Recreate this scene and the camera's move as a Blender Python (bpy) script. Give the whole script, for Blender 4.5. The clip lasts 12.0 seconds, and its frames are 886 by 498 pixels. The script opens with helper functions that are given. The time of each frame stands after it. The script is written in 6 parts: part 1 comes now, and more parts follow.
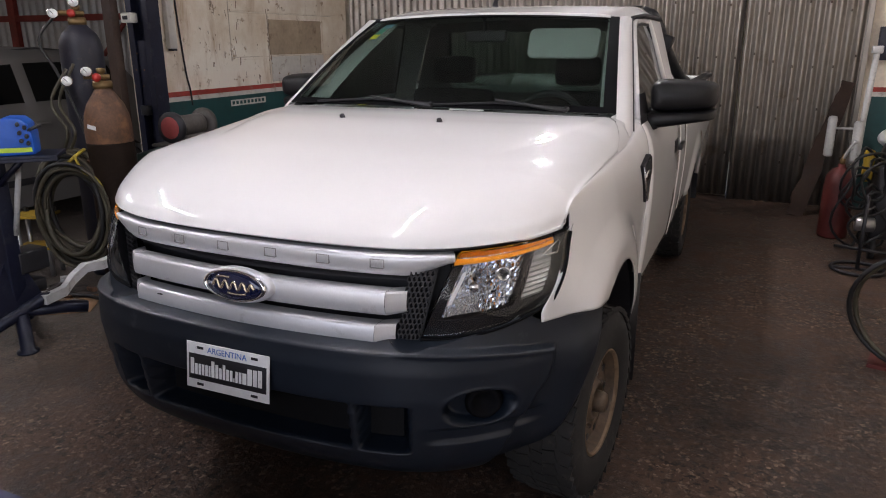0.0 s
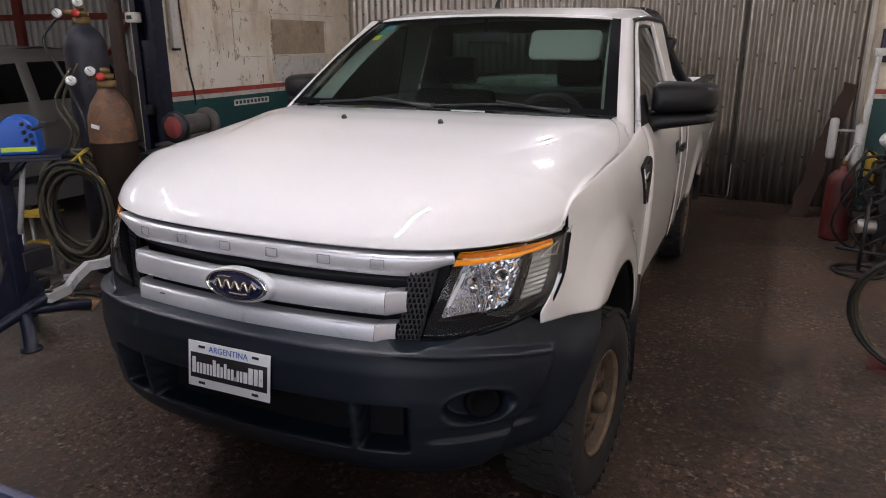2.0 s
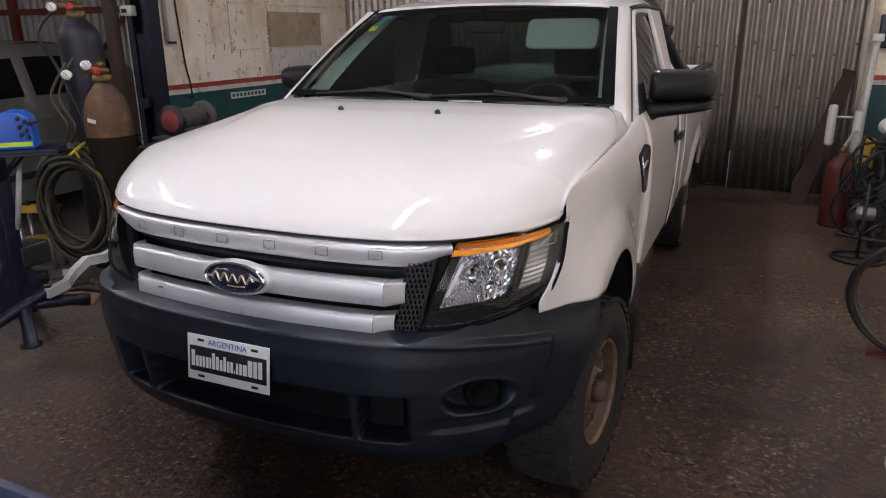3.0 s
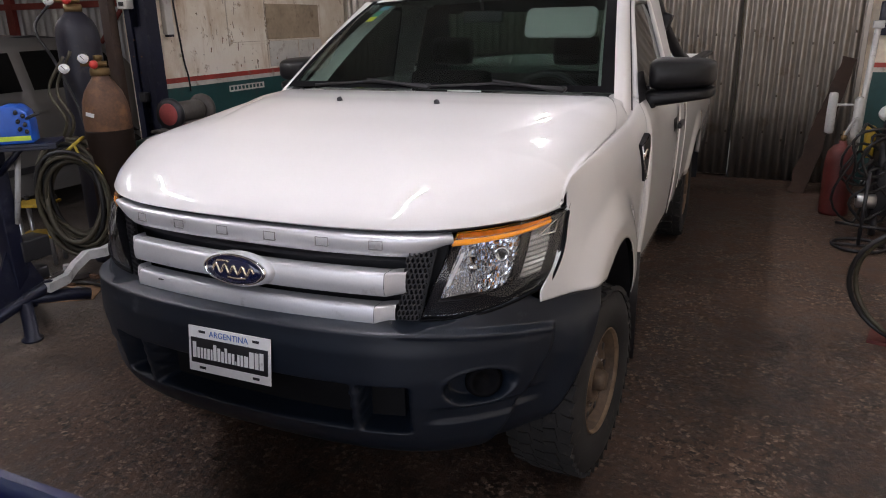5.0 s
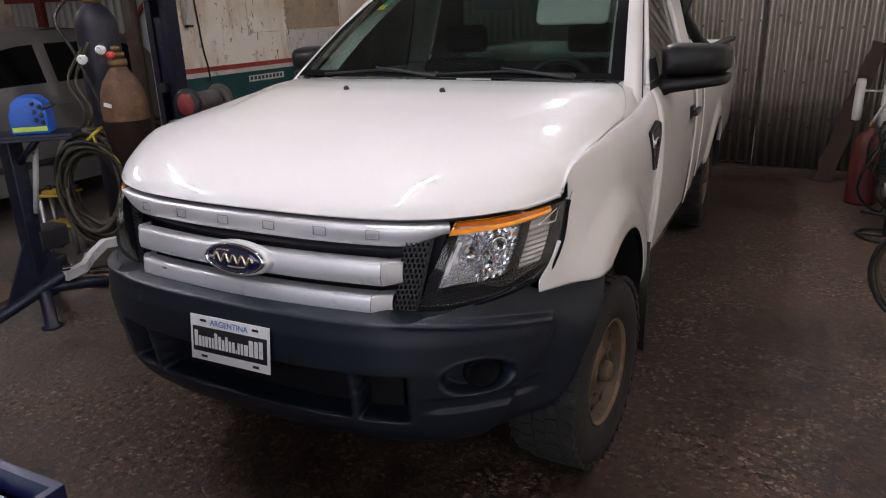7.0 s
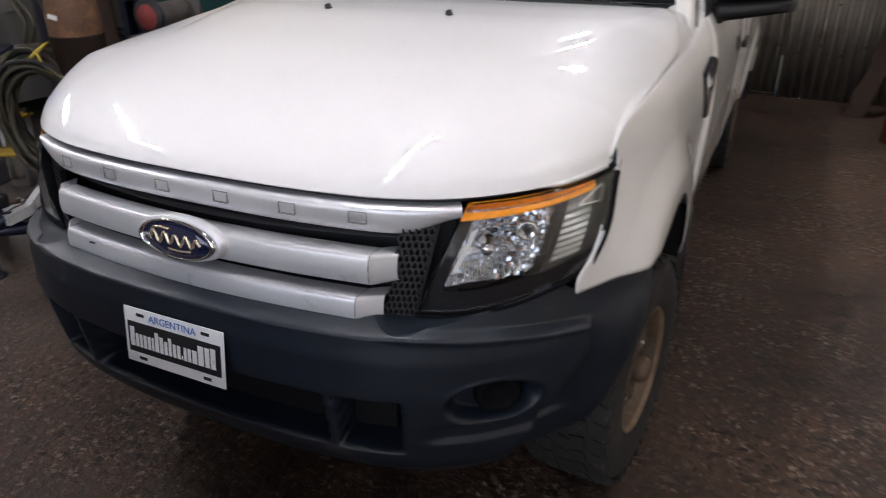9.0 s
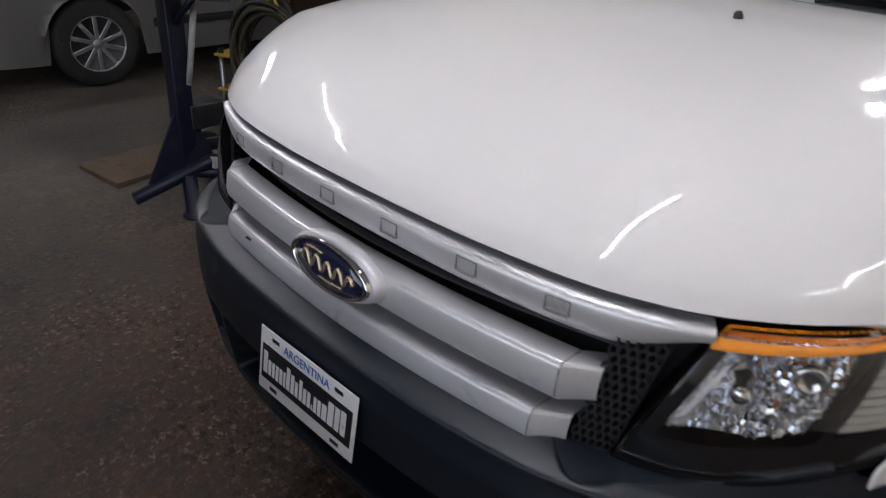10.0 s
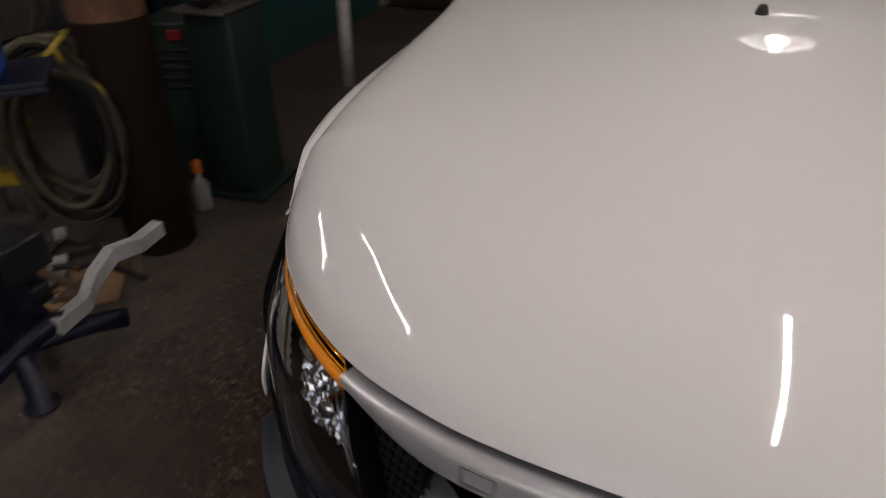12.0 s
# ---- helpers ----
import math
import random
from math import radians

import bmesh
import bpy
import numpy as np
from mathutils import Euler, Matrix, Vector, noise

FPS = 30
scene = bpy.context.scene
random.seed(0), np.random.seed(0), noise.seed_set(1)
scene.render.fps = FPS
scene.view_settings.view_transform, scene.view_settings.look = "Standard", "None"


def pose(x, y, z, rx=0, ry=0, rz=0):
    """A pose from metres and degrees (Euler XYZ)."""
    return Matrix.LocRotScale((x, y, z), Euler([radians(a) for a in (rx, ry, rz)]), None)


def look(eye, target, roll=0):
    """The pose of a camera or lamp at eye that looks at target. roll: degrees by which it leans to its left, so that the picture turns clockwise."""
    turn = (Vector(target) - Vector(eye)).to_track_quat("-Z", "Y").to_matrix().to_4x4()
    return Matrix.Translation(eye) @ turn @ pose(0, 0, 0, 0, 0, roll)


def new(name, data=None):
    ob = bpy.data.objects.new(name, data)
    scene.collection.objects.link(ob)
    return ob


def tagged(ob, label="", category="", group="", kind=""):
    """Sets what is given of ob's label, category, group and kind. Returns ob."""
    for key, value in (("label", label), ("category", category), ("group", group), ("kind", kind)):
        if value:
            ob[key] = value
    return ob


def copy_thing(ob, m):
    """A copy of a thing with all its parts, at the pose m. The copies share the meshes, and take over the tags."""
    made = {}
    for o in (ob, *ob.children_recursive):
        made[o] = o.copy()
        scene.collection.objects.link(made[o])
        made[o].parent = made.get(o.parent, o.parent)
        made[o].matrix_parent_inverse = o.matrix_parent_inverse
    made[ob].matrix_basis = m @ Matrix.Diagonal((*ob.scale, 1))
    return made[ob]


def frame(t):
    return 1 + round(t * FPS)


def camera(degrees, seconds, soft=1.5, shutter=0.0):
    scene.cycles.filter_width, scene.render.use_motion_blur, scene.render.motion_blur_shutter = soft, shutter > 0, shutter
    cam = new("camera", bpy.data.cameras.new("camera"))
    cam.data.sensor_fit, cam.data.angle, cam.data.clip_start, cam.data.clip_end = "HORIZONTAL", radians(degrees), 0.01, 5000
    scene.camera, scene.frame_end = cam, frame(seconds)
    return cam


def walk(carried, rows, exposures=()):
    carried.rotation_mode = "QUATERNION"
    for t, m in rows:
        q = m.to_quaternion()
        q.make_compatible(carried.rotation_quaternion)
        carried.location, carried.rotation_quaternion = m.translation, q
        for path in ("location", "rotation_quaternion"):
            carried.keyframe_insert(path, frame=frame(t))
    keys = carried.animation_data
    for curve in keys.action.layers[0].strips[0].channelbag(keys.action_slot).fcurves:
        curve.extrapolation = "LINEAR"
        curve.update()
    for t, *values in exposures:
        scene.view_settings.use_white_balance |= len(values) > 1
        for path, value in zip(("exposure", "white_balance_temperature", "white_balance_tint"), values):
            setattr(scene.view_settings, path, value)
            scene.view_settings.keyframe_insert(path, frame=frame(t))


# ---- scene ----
cam = camera(64.4, 12.0, 1.0, 0.4)
PATH = [
    (0, (1.361, -1.475, 1.613), (0.578, 0.275, 1.044), -0.2),
    (0.5, (1.37, -1.471, 1.615), (0.573, 0.277, 1.059), 0.0),
    (1, (1.37, -1.472, 1.615), (0.578, 0.273, 1.042), -0.3),
    (1.5, (1.374, -1.477, 1.619), (0.588, 0.269, 1.041), -0.3),
    (2, (1.374, -1.484, 1.621), (0.584, 0.263, 1.051), -0.0),
    (2.5, (1.379, -1.485, 1.616), (0.584, 0.255, 1.031), -0.6),
    (3, (1.377, -1.48, 1.617), (0.591, 0.261, 1.024), -0.6),
    (3.2, (1.376, -1.48, 1.62), (0.587, 0.266, 1.046), -0.3),
    (4.8, (1.372, -1.48, 1.613), (0.587, 0.262, 1.022), -1.0),
    (5, (1.376, -1.479, 1.608), (0.592, 0.255, 0.995), -1.1),
    (5.5, (1.385, -1.483, 1.608), (0.596, 0.252, 1.002), -1.2),
    (6, (1.39, -1.478, 1.606), (0.589, 0.249, 0.992), -1.3),
    (6.5, (1.404, -1.463, 1.606), (0.601, 0.264, 0.994), -1.1),
    (7, (1.444, -1.432, 1.602), (0.595, 0.262, 0.962), -1.7),
    (7.2, (1.466, -1.424, 1.614), (0.613, 0.262, 0.959), -1.6),
    (8.8, (1.234, -1.086, 1.589), (0.495, 0.579, 0.764), -0.1),
    (9, (1.181, -0.982, 1.584), (0.39, 0.642, 0.726), -0.4),
    (9.5, (1.069, -0.712, 1.578), (0.037, 0.732, 0.655), 2.7),
    (10, (0.906, -0.598, 1.57), (-0.305, 0.679, 0.619), 3.5),
    (10.2, (0.819, -0.577, 1.574), (-0.38, 0.715, 0.628), 4.1),
    (10.5, (0.629, -0.566, 1.597), (-0.319, 0.871, 0.578), 4.9),
    (10.7, (0.518, -0.537, 1.594), (-0.405, 0.869, 0.512), 3.9),
    (11, (0.387, -0.498, 1.616), (-0.546, 0.924, 0.563), 3.8),
    (11.2, (0.254, -0.434, 1.594), (-0.689, 1.004, 0.573), 2.3),
    (11.5, (0.013, -0.348, 1.620), (-0.891, 1.087, 0.560), 0.6),
    (11.7, (-0.099, -0.328, 1.606), (-0.956, 1.148, 0.563), 1.7),
    (12, (-0.296, -0.320, 1.598), (-0.906, 1.278, 0.563), -0.9),
]
walk(cam, [(t, look(eye, target, roll)) for t, eye, target, roll in PATH], exposures=[(0.0, 0.56, 6200, 21), (7.2, 0.56, 6200, 21), (8.8, 0.64, 6100, 18), (9.5, 0.50, 6050, 16), (10.0, 0.13, 6050, 17), (10.6, -0.17, 6050, 18), (11.0, -0.28, 6150, 16), (11.5, -0.45, 6500, 17), (12.0, -0.47, 6850, 21)])
DAY, LAMP_E, BULB_E = 50, 172, 390

# ---- world and light ----
world = bpy.data.worlds.new("world")
scene.world = world
world.use_nodes = True
wn = world.node_tree
sky = wn.nodes.new("ShaderNodeTexSky")
sky.sky_type = "NISHITA"
sky.sun_disc = False
sky.sun_elevation, sky.sun_rotation = radians(40), radians(200)
wn.links.new(sky.outputs[0], wn.nodes["Background"].inputs[0])
wn.nodes["Background"].inputs[1].default_value = 0.10


def area(name, at, target, sx, sy, power, col=(1, 1, 1)):
    d = bpy.data.lights.new(name, "AREA")
    d.shape, d.size, d.size_y, d.energy, d.color = "RECTANGLE", sx, sy, power, col
    ob = new(name, d)
    ob.matrix_world = look(at, target)
    return ob


# added daylight lamp in an assumed doorway, unseen behind the camera, and ceiling lamps
area("assumed_doorway_light", (0.62, -4.85, 2.0), (0.62, 0, 1.2), 5.5, 3.4, DAY, (0.93, 0.97, 1.0))

# ---- materials ----
MATS = {}


def mat(name, col, rough=0.5, metal=0.0, var=0.12, scale=6.0, fine=60.0, bump=0.15, coat=0.0, dirt=None, dirt_amt=0.0, spec=0.5, depth=0.002):
    if name in MATS:
        return MATS[name]
    m = bpy.data.materials.new(name)
    m.use_nodes = True
    nt = m.node_tree
    b = nt.nodes["Principled BSDF"]
    tc = nt.nodes.new("ShaderNodeTexCoord")
    n1 = nt.nodes.new("ShaderNodeTexNoise")
    n1.inputs["Scale"].default_value, n1.inputs["Detail"].default_value = scale, 6
    n2 = nt.nodes.new("ShaderNodeTexNoise")
    n2.inputs["Scale"].default_value, n2.inputs["Detail"].default_value = fine, 4
    for n in (n1, n2):
        nt.links.new(tc.outputs["Object"], n.inputs["Vector"])
    mx = nt.nodes.new("ShaderNodeMix")
    mx.data_type = "RGBA"
    dark = [c * (1 - var) for c in col]
    lite = [min(1, c * (1 + var)) for c in col]
    mx.inputs[6].default_value, mx.inputs[7].default_value = (*dark, 1), (*lite, 1)
    ad = nt.nodes.new("ShaderNodeMath")
    ad.operation = "MULTIPLY_ADD"
    ad.inputs[1].default_value = 0.35
    nt.links.new(n2.outputs[0], ad.inputs[0])
    sc = nt.nodes.new("ShaderNodeMath")
    sc.operation = "MULTIPLY"
    sc.inputs[1].default_value = 0.65
    nt.links.new(n1.outputs[0], sc.inputs[0])
    nt.links.new(sc.outputs[0], ad.inputs[2])
    st = nt.nodes.new("ShaderNodeMapRange")
    st.inputs[1].default_value, st.inputs[2].default_value = 0.35, 0.65
    nt.links.new(ad.outputs[0], st.inputs[0])
    nt.links.new(st.outputs[0], mx.inputs[0])
    out = mx.outputs[2]
    if dirt:
        n3 = nt.nodes.new("ShaderNodeTexNoise")
        n3.inputs["Scale"].default_value, n3.inputs["Detail"].default_value = scale * 2.3, 9
        n3.inputs["Roughness"].default_value = 0.65
        nt.links.new(tc.outputs["Object"], n3.inputs["Vector"])
        r3 = nt.nodes.new("ShaderNodeMapRange")
        r3.inputs[1].default_value, r3.inputs[2].default_value = 0.62 - 0.3 * dirt_amt, 0.78 - 0.3 * dirt_amt
        nt.links.new(n3.outputs[0], r3.inputs[0])
        m2 = nt.nodes.new("ShaderNodeMix")
        m2.data_type = "RGBA"
        m2.inputs[7].default_value = (*dirt, 1)
        nt.links.new(r3.outputs[0], m2.inputs[0])
        nt.links.new(out, m2.inputs[6])
        out = m2.outputs[2]
    nt.links.new(out, b.inputs["Base Color"])
    rr = nt.nodes.new("ShaderNodeMapRange")
    rr.inputs[3].default_value, rr.inputs[4].default_value = max(0.02, rough - 0.08), min(1, rough + 0.1)
    nt.links.new(ad.outputs[0], rr.inputs[0])
    nt.links.new(rr.outputs[0], b.inputs["Roughness"])
    b.inputs["Metallic"].default_value = metal
    b.inputs["Specular IOR Level"].default_value = spec
    if coat:
        b.inputs["Coat Weight"].default_value, b.inputs["Coat Roughness"].default_value = coat, 0.02
    if bump:
        bp = nt.nodes.new("ShaderNodeBump")
        bp.inputs["Strength"].default_value, bp.inputs["Distance"].default_value = bump, depth
        nt.links.new(n2.outputs[0], bp.inputs["Height"])
        nt.links.new(bp.outputs[0], b.inputs["Normal"])
    MATS[name] = m
    return m


def glass_mat(name, col, rough=0.0):
    m = bpy.data.materials.new(name)
    m.use_nodes = True
    nt = m.node_tree
    b = nt.nodes["Principled BSDF"]
    b.inputs["Base Color"].default_value = (*col, 1)
    b.inputs["Transmission Weight"].default_value, b.inputs["Roughness"].default_value = 1.0, rough
    b.inputs["IOR"].default_value = 1.45
    return m


def glow(name, col, strength):
    m = bpy.data.materials.new(name)
    m.use_nodes = True
    b = m.node_tree.nodes["Principled BSDF"]
    b.inputs["Base Color"].default_value = (*col, 1)
    b.inputs["Emission Color"].default_value, b.inputs["Emission Strength"].default_value = (*col, 1), strength
    return m


PAINT = mat("white_car_paint", (0.80, 0.79, 0.77), 0.5, 0, 0.025, 1.6, 240, 0.0, coat=1.0, spec=0.15)
BUMPER = mat("dark_grey_plastic", (0.0044, 0.0088, 0.0165), 0.44, 0, 0.2, 4, 420, 0.25, dirt=(0.05, 0.055, 0.06), dirt_amt=0.03, depth=0.0006, spec=0.5)
PITCH = mat("matt_black_void", (0.004, 0.004, 0.005), 0.8, 0, 0.2, 8, 200, 0.1, spec=0.1)
DEEP = mat("dull_dark_plastic", (0.0065, 0.0065, 0.007), 0.7, 0, 0.25, 8, 200, 0.1, spec=0.15)
MIRRORP = mat("satin_black_plastic", (0.008, 0.008, 0.009), 0.42, 0, 0.2, 8, 300, 0.15, depth=0.0006, spec=0.3)
BLACK = mat("black_plastic", (0.014, 0.014, 0.016), 0.45, 0, 0.2, 8, 300, 0.15, depth=0.0006)
SILVER = mat("silver_trim_paint", (0.70, 0.70, 0.71), 0.36, 0.45, 0.06, 5, 200, 0.0, dirt=(0.36, 0.35, 0.34), dirt_amt=0.04)
# grey standing in for the shade along the edges of the embossed marks
MARK_SHADE = mat("mark_edge_shade", (0.25, 0.245, 0.24), 0.6, 0.1, 0.3, 30, 200, 0.0)
CHROME = mat("chrome", (0.82, 0.82, 0.83), 0.08, 1.0, 0.03, 8, 90, 0.0)
REFLECTOR = mat("lamp_reflector", (0.74, 0.76, 0.80), 0.06, 1.0, 0.03, 30, 90, 0.0)
SMOKE = mat("ribbed_clear_plastic", (0.30, 0.295, 0.27), 0.15, 0.5, 0.1, 30, 90, 0.0)
AMBERD = mat("ribbed_amber_lens", (0.74, 0.225, 0.012), 0.2, 0, 0.25, 60, 200, 0.2, coat=0.6, depth=0.001)
AMBER = mat("amber_lens", (0.93, 0.31, 0.008), 0.15, 0, 0.12, 60, 200, 0.2, coat=0.6, depth=0.001)
RUBBER = mat("tyre_rubber", (0.013, 0.012, 0.011), 0.85, 0, 0.3, 9, 120, 0.3, dirt=(0.048, 0.040, 0.033), dirt_amt=0.14)
RIM = mat("tan_steel_rim", (0.20, 0.135, 0.08), 0.5, 0.2, 0.2, 9, 70, 0.2, dirt=(0.12, 0.075, 0.045), dirt_amt=0.4)
RIMD = mat("rusty_wheel_disc", (0.095, 0.064, 0.040), 0.6, 0.1, 0.35, 9, 70, 0.3, dirt=(0.15, 0.10, 0.06), dirt_amt=0.25)
NAVY = mat("navy_enamel", (0.010, 0.014, 0.05), 0.12, 0, 0.1, 8, 60, 0.0, coat=1.0)
GOLD = mat("pale_gold", (0.72, 0.60, 0.42), 0.25, 0.8, 0.05, 8, 60, 0.0)
PLATE = mat("plate_white", (0.78, 0.78, 0.76), 0.35, 0, 0.05, 20, 90, 0.05, dirt=(0.4, 0.38, 0.34), dirt_amt=0.06)
INK = mat("ink_black", (0.012, 0.012, 0.014), 0.4, 0, 0.1, 20, 90, 0.0)
INKB = mat("ink_blue", (0.03, 0.12, 0.42), 0.4, 0, 0.1, 20, 90, 0.0)
INTERIOR = mat("interior_grey", (0.028, 0.029, 0.028), 0.7, 0, 0.15, 8, 120, 0.1)
SEATM = mat("dark_seat_cloth", (0.010, 0.010, 0.010), 0.9, 0, 0.15, 8, 120, 0.1, spec=0.1)
VISOR = mat("visor_fabric", (0.42, 0.43, 0.40), 0.8, 0, 0.06, 8, 160, 0.1)
GLASS = glass_mat("windscreen_glass", (0.28, 0.37, 0.33))
LENS = glass_mat("clear_lens", (0.97, 0.98, 0.98))
TINT = glass_mat("tinted_glass", (0.18, 0.20, 0.20))


# ---- mesh helpers ----
def part(name, bm, material, parent=None, label="", smooth=True):
    me = bpy.data.meshes.new(name)
    bmesh.ops.recalc_face_normals(bm, faces=bm.faces)
    bm.to_mesh(me)
    bm.free()
    me.materials.append(material)
    if smooth:
        me.shade_smooth()
    ob = new(name, me)
    if parent:
        ob.parent = parent
    if label:
        ob["label"] = label
    return ob


def thing(name, label, category, at=(0, 0, 0), rz=0, group=""):
    ob = new(name)
    ob.empty_display_size = 0.1
    ob.matrix_world = pose(*at, 0, 0, rz)
    return tagged(ob, label, category, group)


def thick(ob, d, offset=-1.0):
    m = ob.modifiers.new("thickness", "SOLIDIFY")
    m.thickness, m.offset = d, offset
    return ob


def sharp(ob, deg=35):
    m = ob.modifiers.new("edges", "EDGE_SPLIT")
    m.split_angle = radians(deg)
    return ob


def grid(f, nu, nv):
    bm = bmesh.new()
    vs = [[bm.verts.new(f(i / nu, j / nv)) for j in range(nv + 1)] for i in range(nu + 1)]
    for i in range(nu):
        for j in range(nv):
            q = [vs[i][j], vs[i + 1][j], vs[i + 1][j + 1], vs[i][j + 1]]
            bm.faces.new(q)
    return bm


def box(bm, x0, x1, y0, y1, z0, z1, m=None, bevel=0.0):
    r = bmesh.ops.create_cube(bm, size=1, matrix=Matrix.Translation(((x0 + x1) / 2, (y0 + y1) / 2, (z0 + z1) / 2)) @ Matrix.Diagonal((x1 - x0, y1 - y0, z1 - z0, 1)))
    vs = r["verts"]
    if bevel:
        es = list({e for v in vs for e in v.link_edges})
        r2 = bmesh.ops.bevel(bm, geom=es, offset=bevel, segments=2, affect="EDGES", profile=0.6)
        vs = list({v for f in r2["faces"] for v in f.verts} | {v for v in vs if v.is_valid})
    if m is not None:
        bmesh.ops.transform(bm, matrix=m, verts=vs)
    return bm


def boxes(*args, bevel=0.0, m=None):
    bm = bmesh.new()
    for a in args:
        box(bm, *a, bevel=bevel, m=m)
    return bm


def lathe(profile, seg=32, m=None, bm=None, caps=True):
    """Turn rows of (radius, height) round z."""
    bm = bm or bmesh.new()
    rings = []
    for r, z in profile:
        ring = []
        for k in range(seg):
            a = 2 * math.pi * k / seg
            p = Vector((r * math.cos(a), r * math.sin(a), z))
            ring.append(bm.verts.new(m @ p if m is not None else p))
        rings.append(ring)
    for a, b in zip(rings, rings[1:]):
        for k in range(seg):
            bm.faces.new((a[k], a[(k + 1) % seg], b[(k + 1) % seg], b[k]))
    for ring in (rings[0], rings[-1]):
        if caps:
            bm.faces.new(ring)
    return bm


def tube(points, r, seg=8, bm=None, closed=False):
    """A round bar along points."""
    bm = bm or bmesh.new()
    pts = [Vector(p) for p in points]
    n = len(pts)
    rings = []
    up = Vector((0.13, 0.21, 0.97)).normalized()
    for i, p in enumerate(pts):
        a = pts[(i - 1) % n] if closed or i else pts[i]
        b = pts[(i + 1) % n] if closed or i < n - 1 else pts[i]
        d = (b - a).normalized()
        s = d.cross(up)
        s = s.normalized() if s.length > 1e-4 else Vector((1, 0, 0))
        w = s.cross(d)
        rad = r[i] if isinstance(r, (list, tuple)) else r
        rings.append([bm.verts.new(p + rad * (math.cos(2 * math.pi * k / seg) * s + math.sin(2 * math.pi * k / seg) * w)) for k in range(seg)])
    for i in range(n if closed else n - 1):
        a, b = rings[i], rings[(i + 1) % n]
        for k in range(seg):
            bm.faces.new((a[k], a[(k + 1) % seg], b[(k + 1) % seg], b[k]))
    if not closed:
        bm.faces.new(rings[0])
        bm.faces.new(rings[-1])
    return bm


def smooth_path(points, n=8, closed=False):
    """Catmull-Rom through points."""
    pts = [Vector(p) for p in points]
    out = []
    c = len(pts)
    for i in range(c if closed else c - 1):
        p1, p2 = pts[i], pts[(i + 1) % c]
        p0 = pts[(i - 1) % c] if closed or i else p1 * 2 - p2
        p3 = pts[(i + 2) % c] if closed or i + 2 < c else p2 * 2 - p1
        for k in range(n):
            t = k / n
            out.append(0.5 * (2 * p1 + (p2 - p0) * t + (2 * p0 - 5 * p1 + 4 * p2 - p3) * t * t + (3 * p1 - p0 - 3 * p2 + p3) * t ** 3))
    if not closed:
        out.append(pts[-1])
    return out


def rounded_slab(x0, x1, z0, z1, d, r, m):
    """An upright slab of depth d with rounded corners."""
    bm = bmesh.new()
    loop = []
    for cx, cz, a0 in ((x1 - r, z1 - r, 0), (x0 + r, z1 - r, 90), (x0 + r, z0 + r, 180), (x1 - r, z0 + r, 270)):
        for k in range(7):
            a = radians(a0 + 15 * k)
            loop.append((cx, cz, r * math.cos(a), r * math.sin(a)))
    rings = []
    for y, f in ((-d / 2, 0.75), (-d / 4, 1.0), (d / 4, 1.0), (d / 2, 0.75)):
        rings.append([bm.verts.new(m @ Vector((cx + f * dx, y, cz + f * dz))) for cx, cz, dx, dz in loop])
    for p, q in zip(rings, rings[1:]):
        for k in range(len(loop)):
            bm.faces.new((p[k], p[(k + 1) % len(loop)], q[(k + 1) % len(loop)], q[k]))
    bm.faces.new(rings[0])
    bm.faces.new(rings[-1])
    return bm


class Curve1:
    """A smooth monotone curve through (x, y) knots."""

    def __init__(self, *knots):
        self.x = np.array([k[0] for k in knots], float)
        self.y = np.array([k[1] for k in knots], float)
        h = np.diff(self.x)
        d = np.diff(self.y) / h
        m = np.zeros(len(self.x))
        m[0], m[-1] = d[0], d[-1]
        for i in range(1, len(m) - 1):
            m[i] = 0 if d[i - 1] * d[i] <= 0 else (h[i - 1] + h[i]) / (h[i - 1] / d[i] + h[i] / d[i - 1])
        self.m = m

    def __call__(self, v):
        v = min(max(v, self.x[0]), self.x[-1])
        i = min(int(np.searchsorted(self.x, v, side="right")) - 1, len(self.x) - 2)
        h = self.x[i + 1] - self.x[i]
        t = (v - self.x[i]) / h
        a, b = self.y[i], self.y[i + 1]
        return float((2 * t ** 3 - 3 * t * t + 1) * a + (t ** 3 - 2 * t * t + t) * h * self.m[i] + (3 * t * t - 2 * t ** 3) * b + (t ** 3 - t * t) * h * self.m[i + 1])


def step(a, b, v):
    t = min(1, max(0, (v - a) / (b - a)))
    return t * t * (3 - 2 * t)


def lerp(a, b, t):
    return a + (b - a) * t

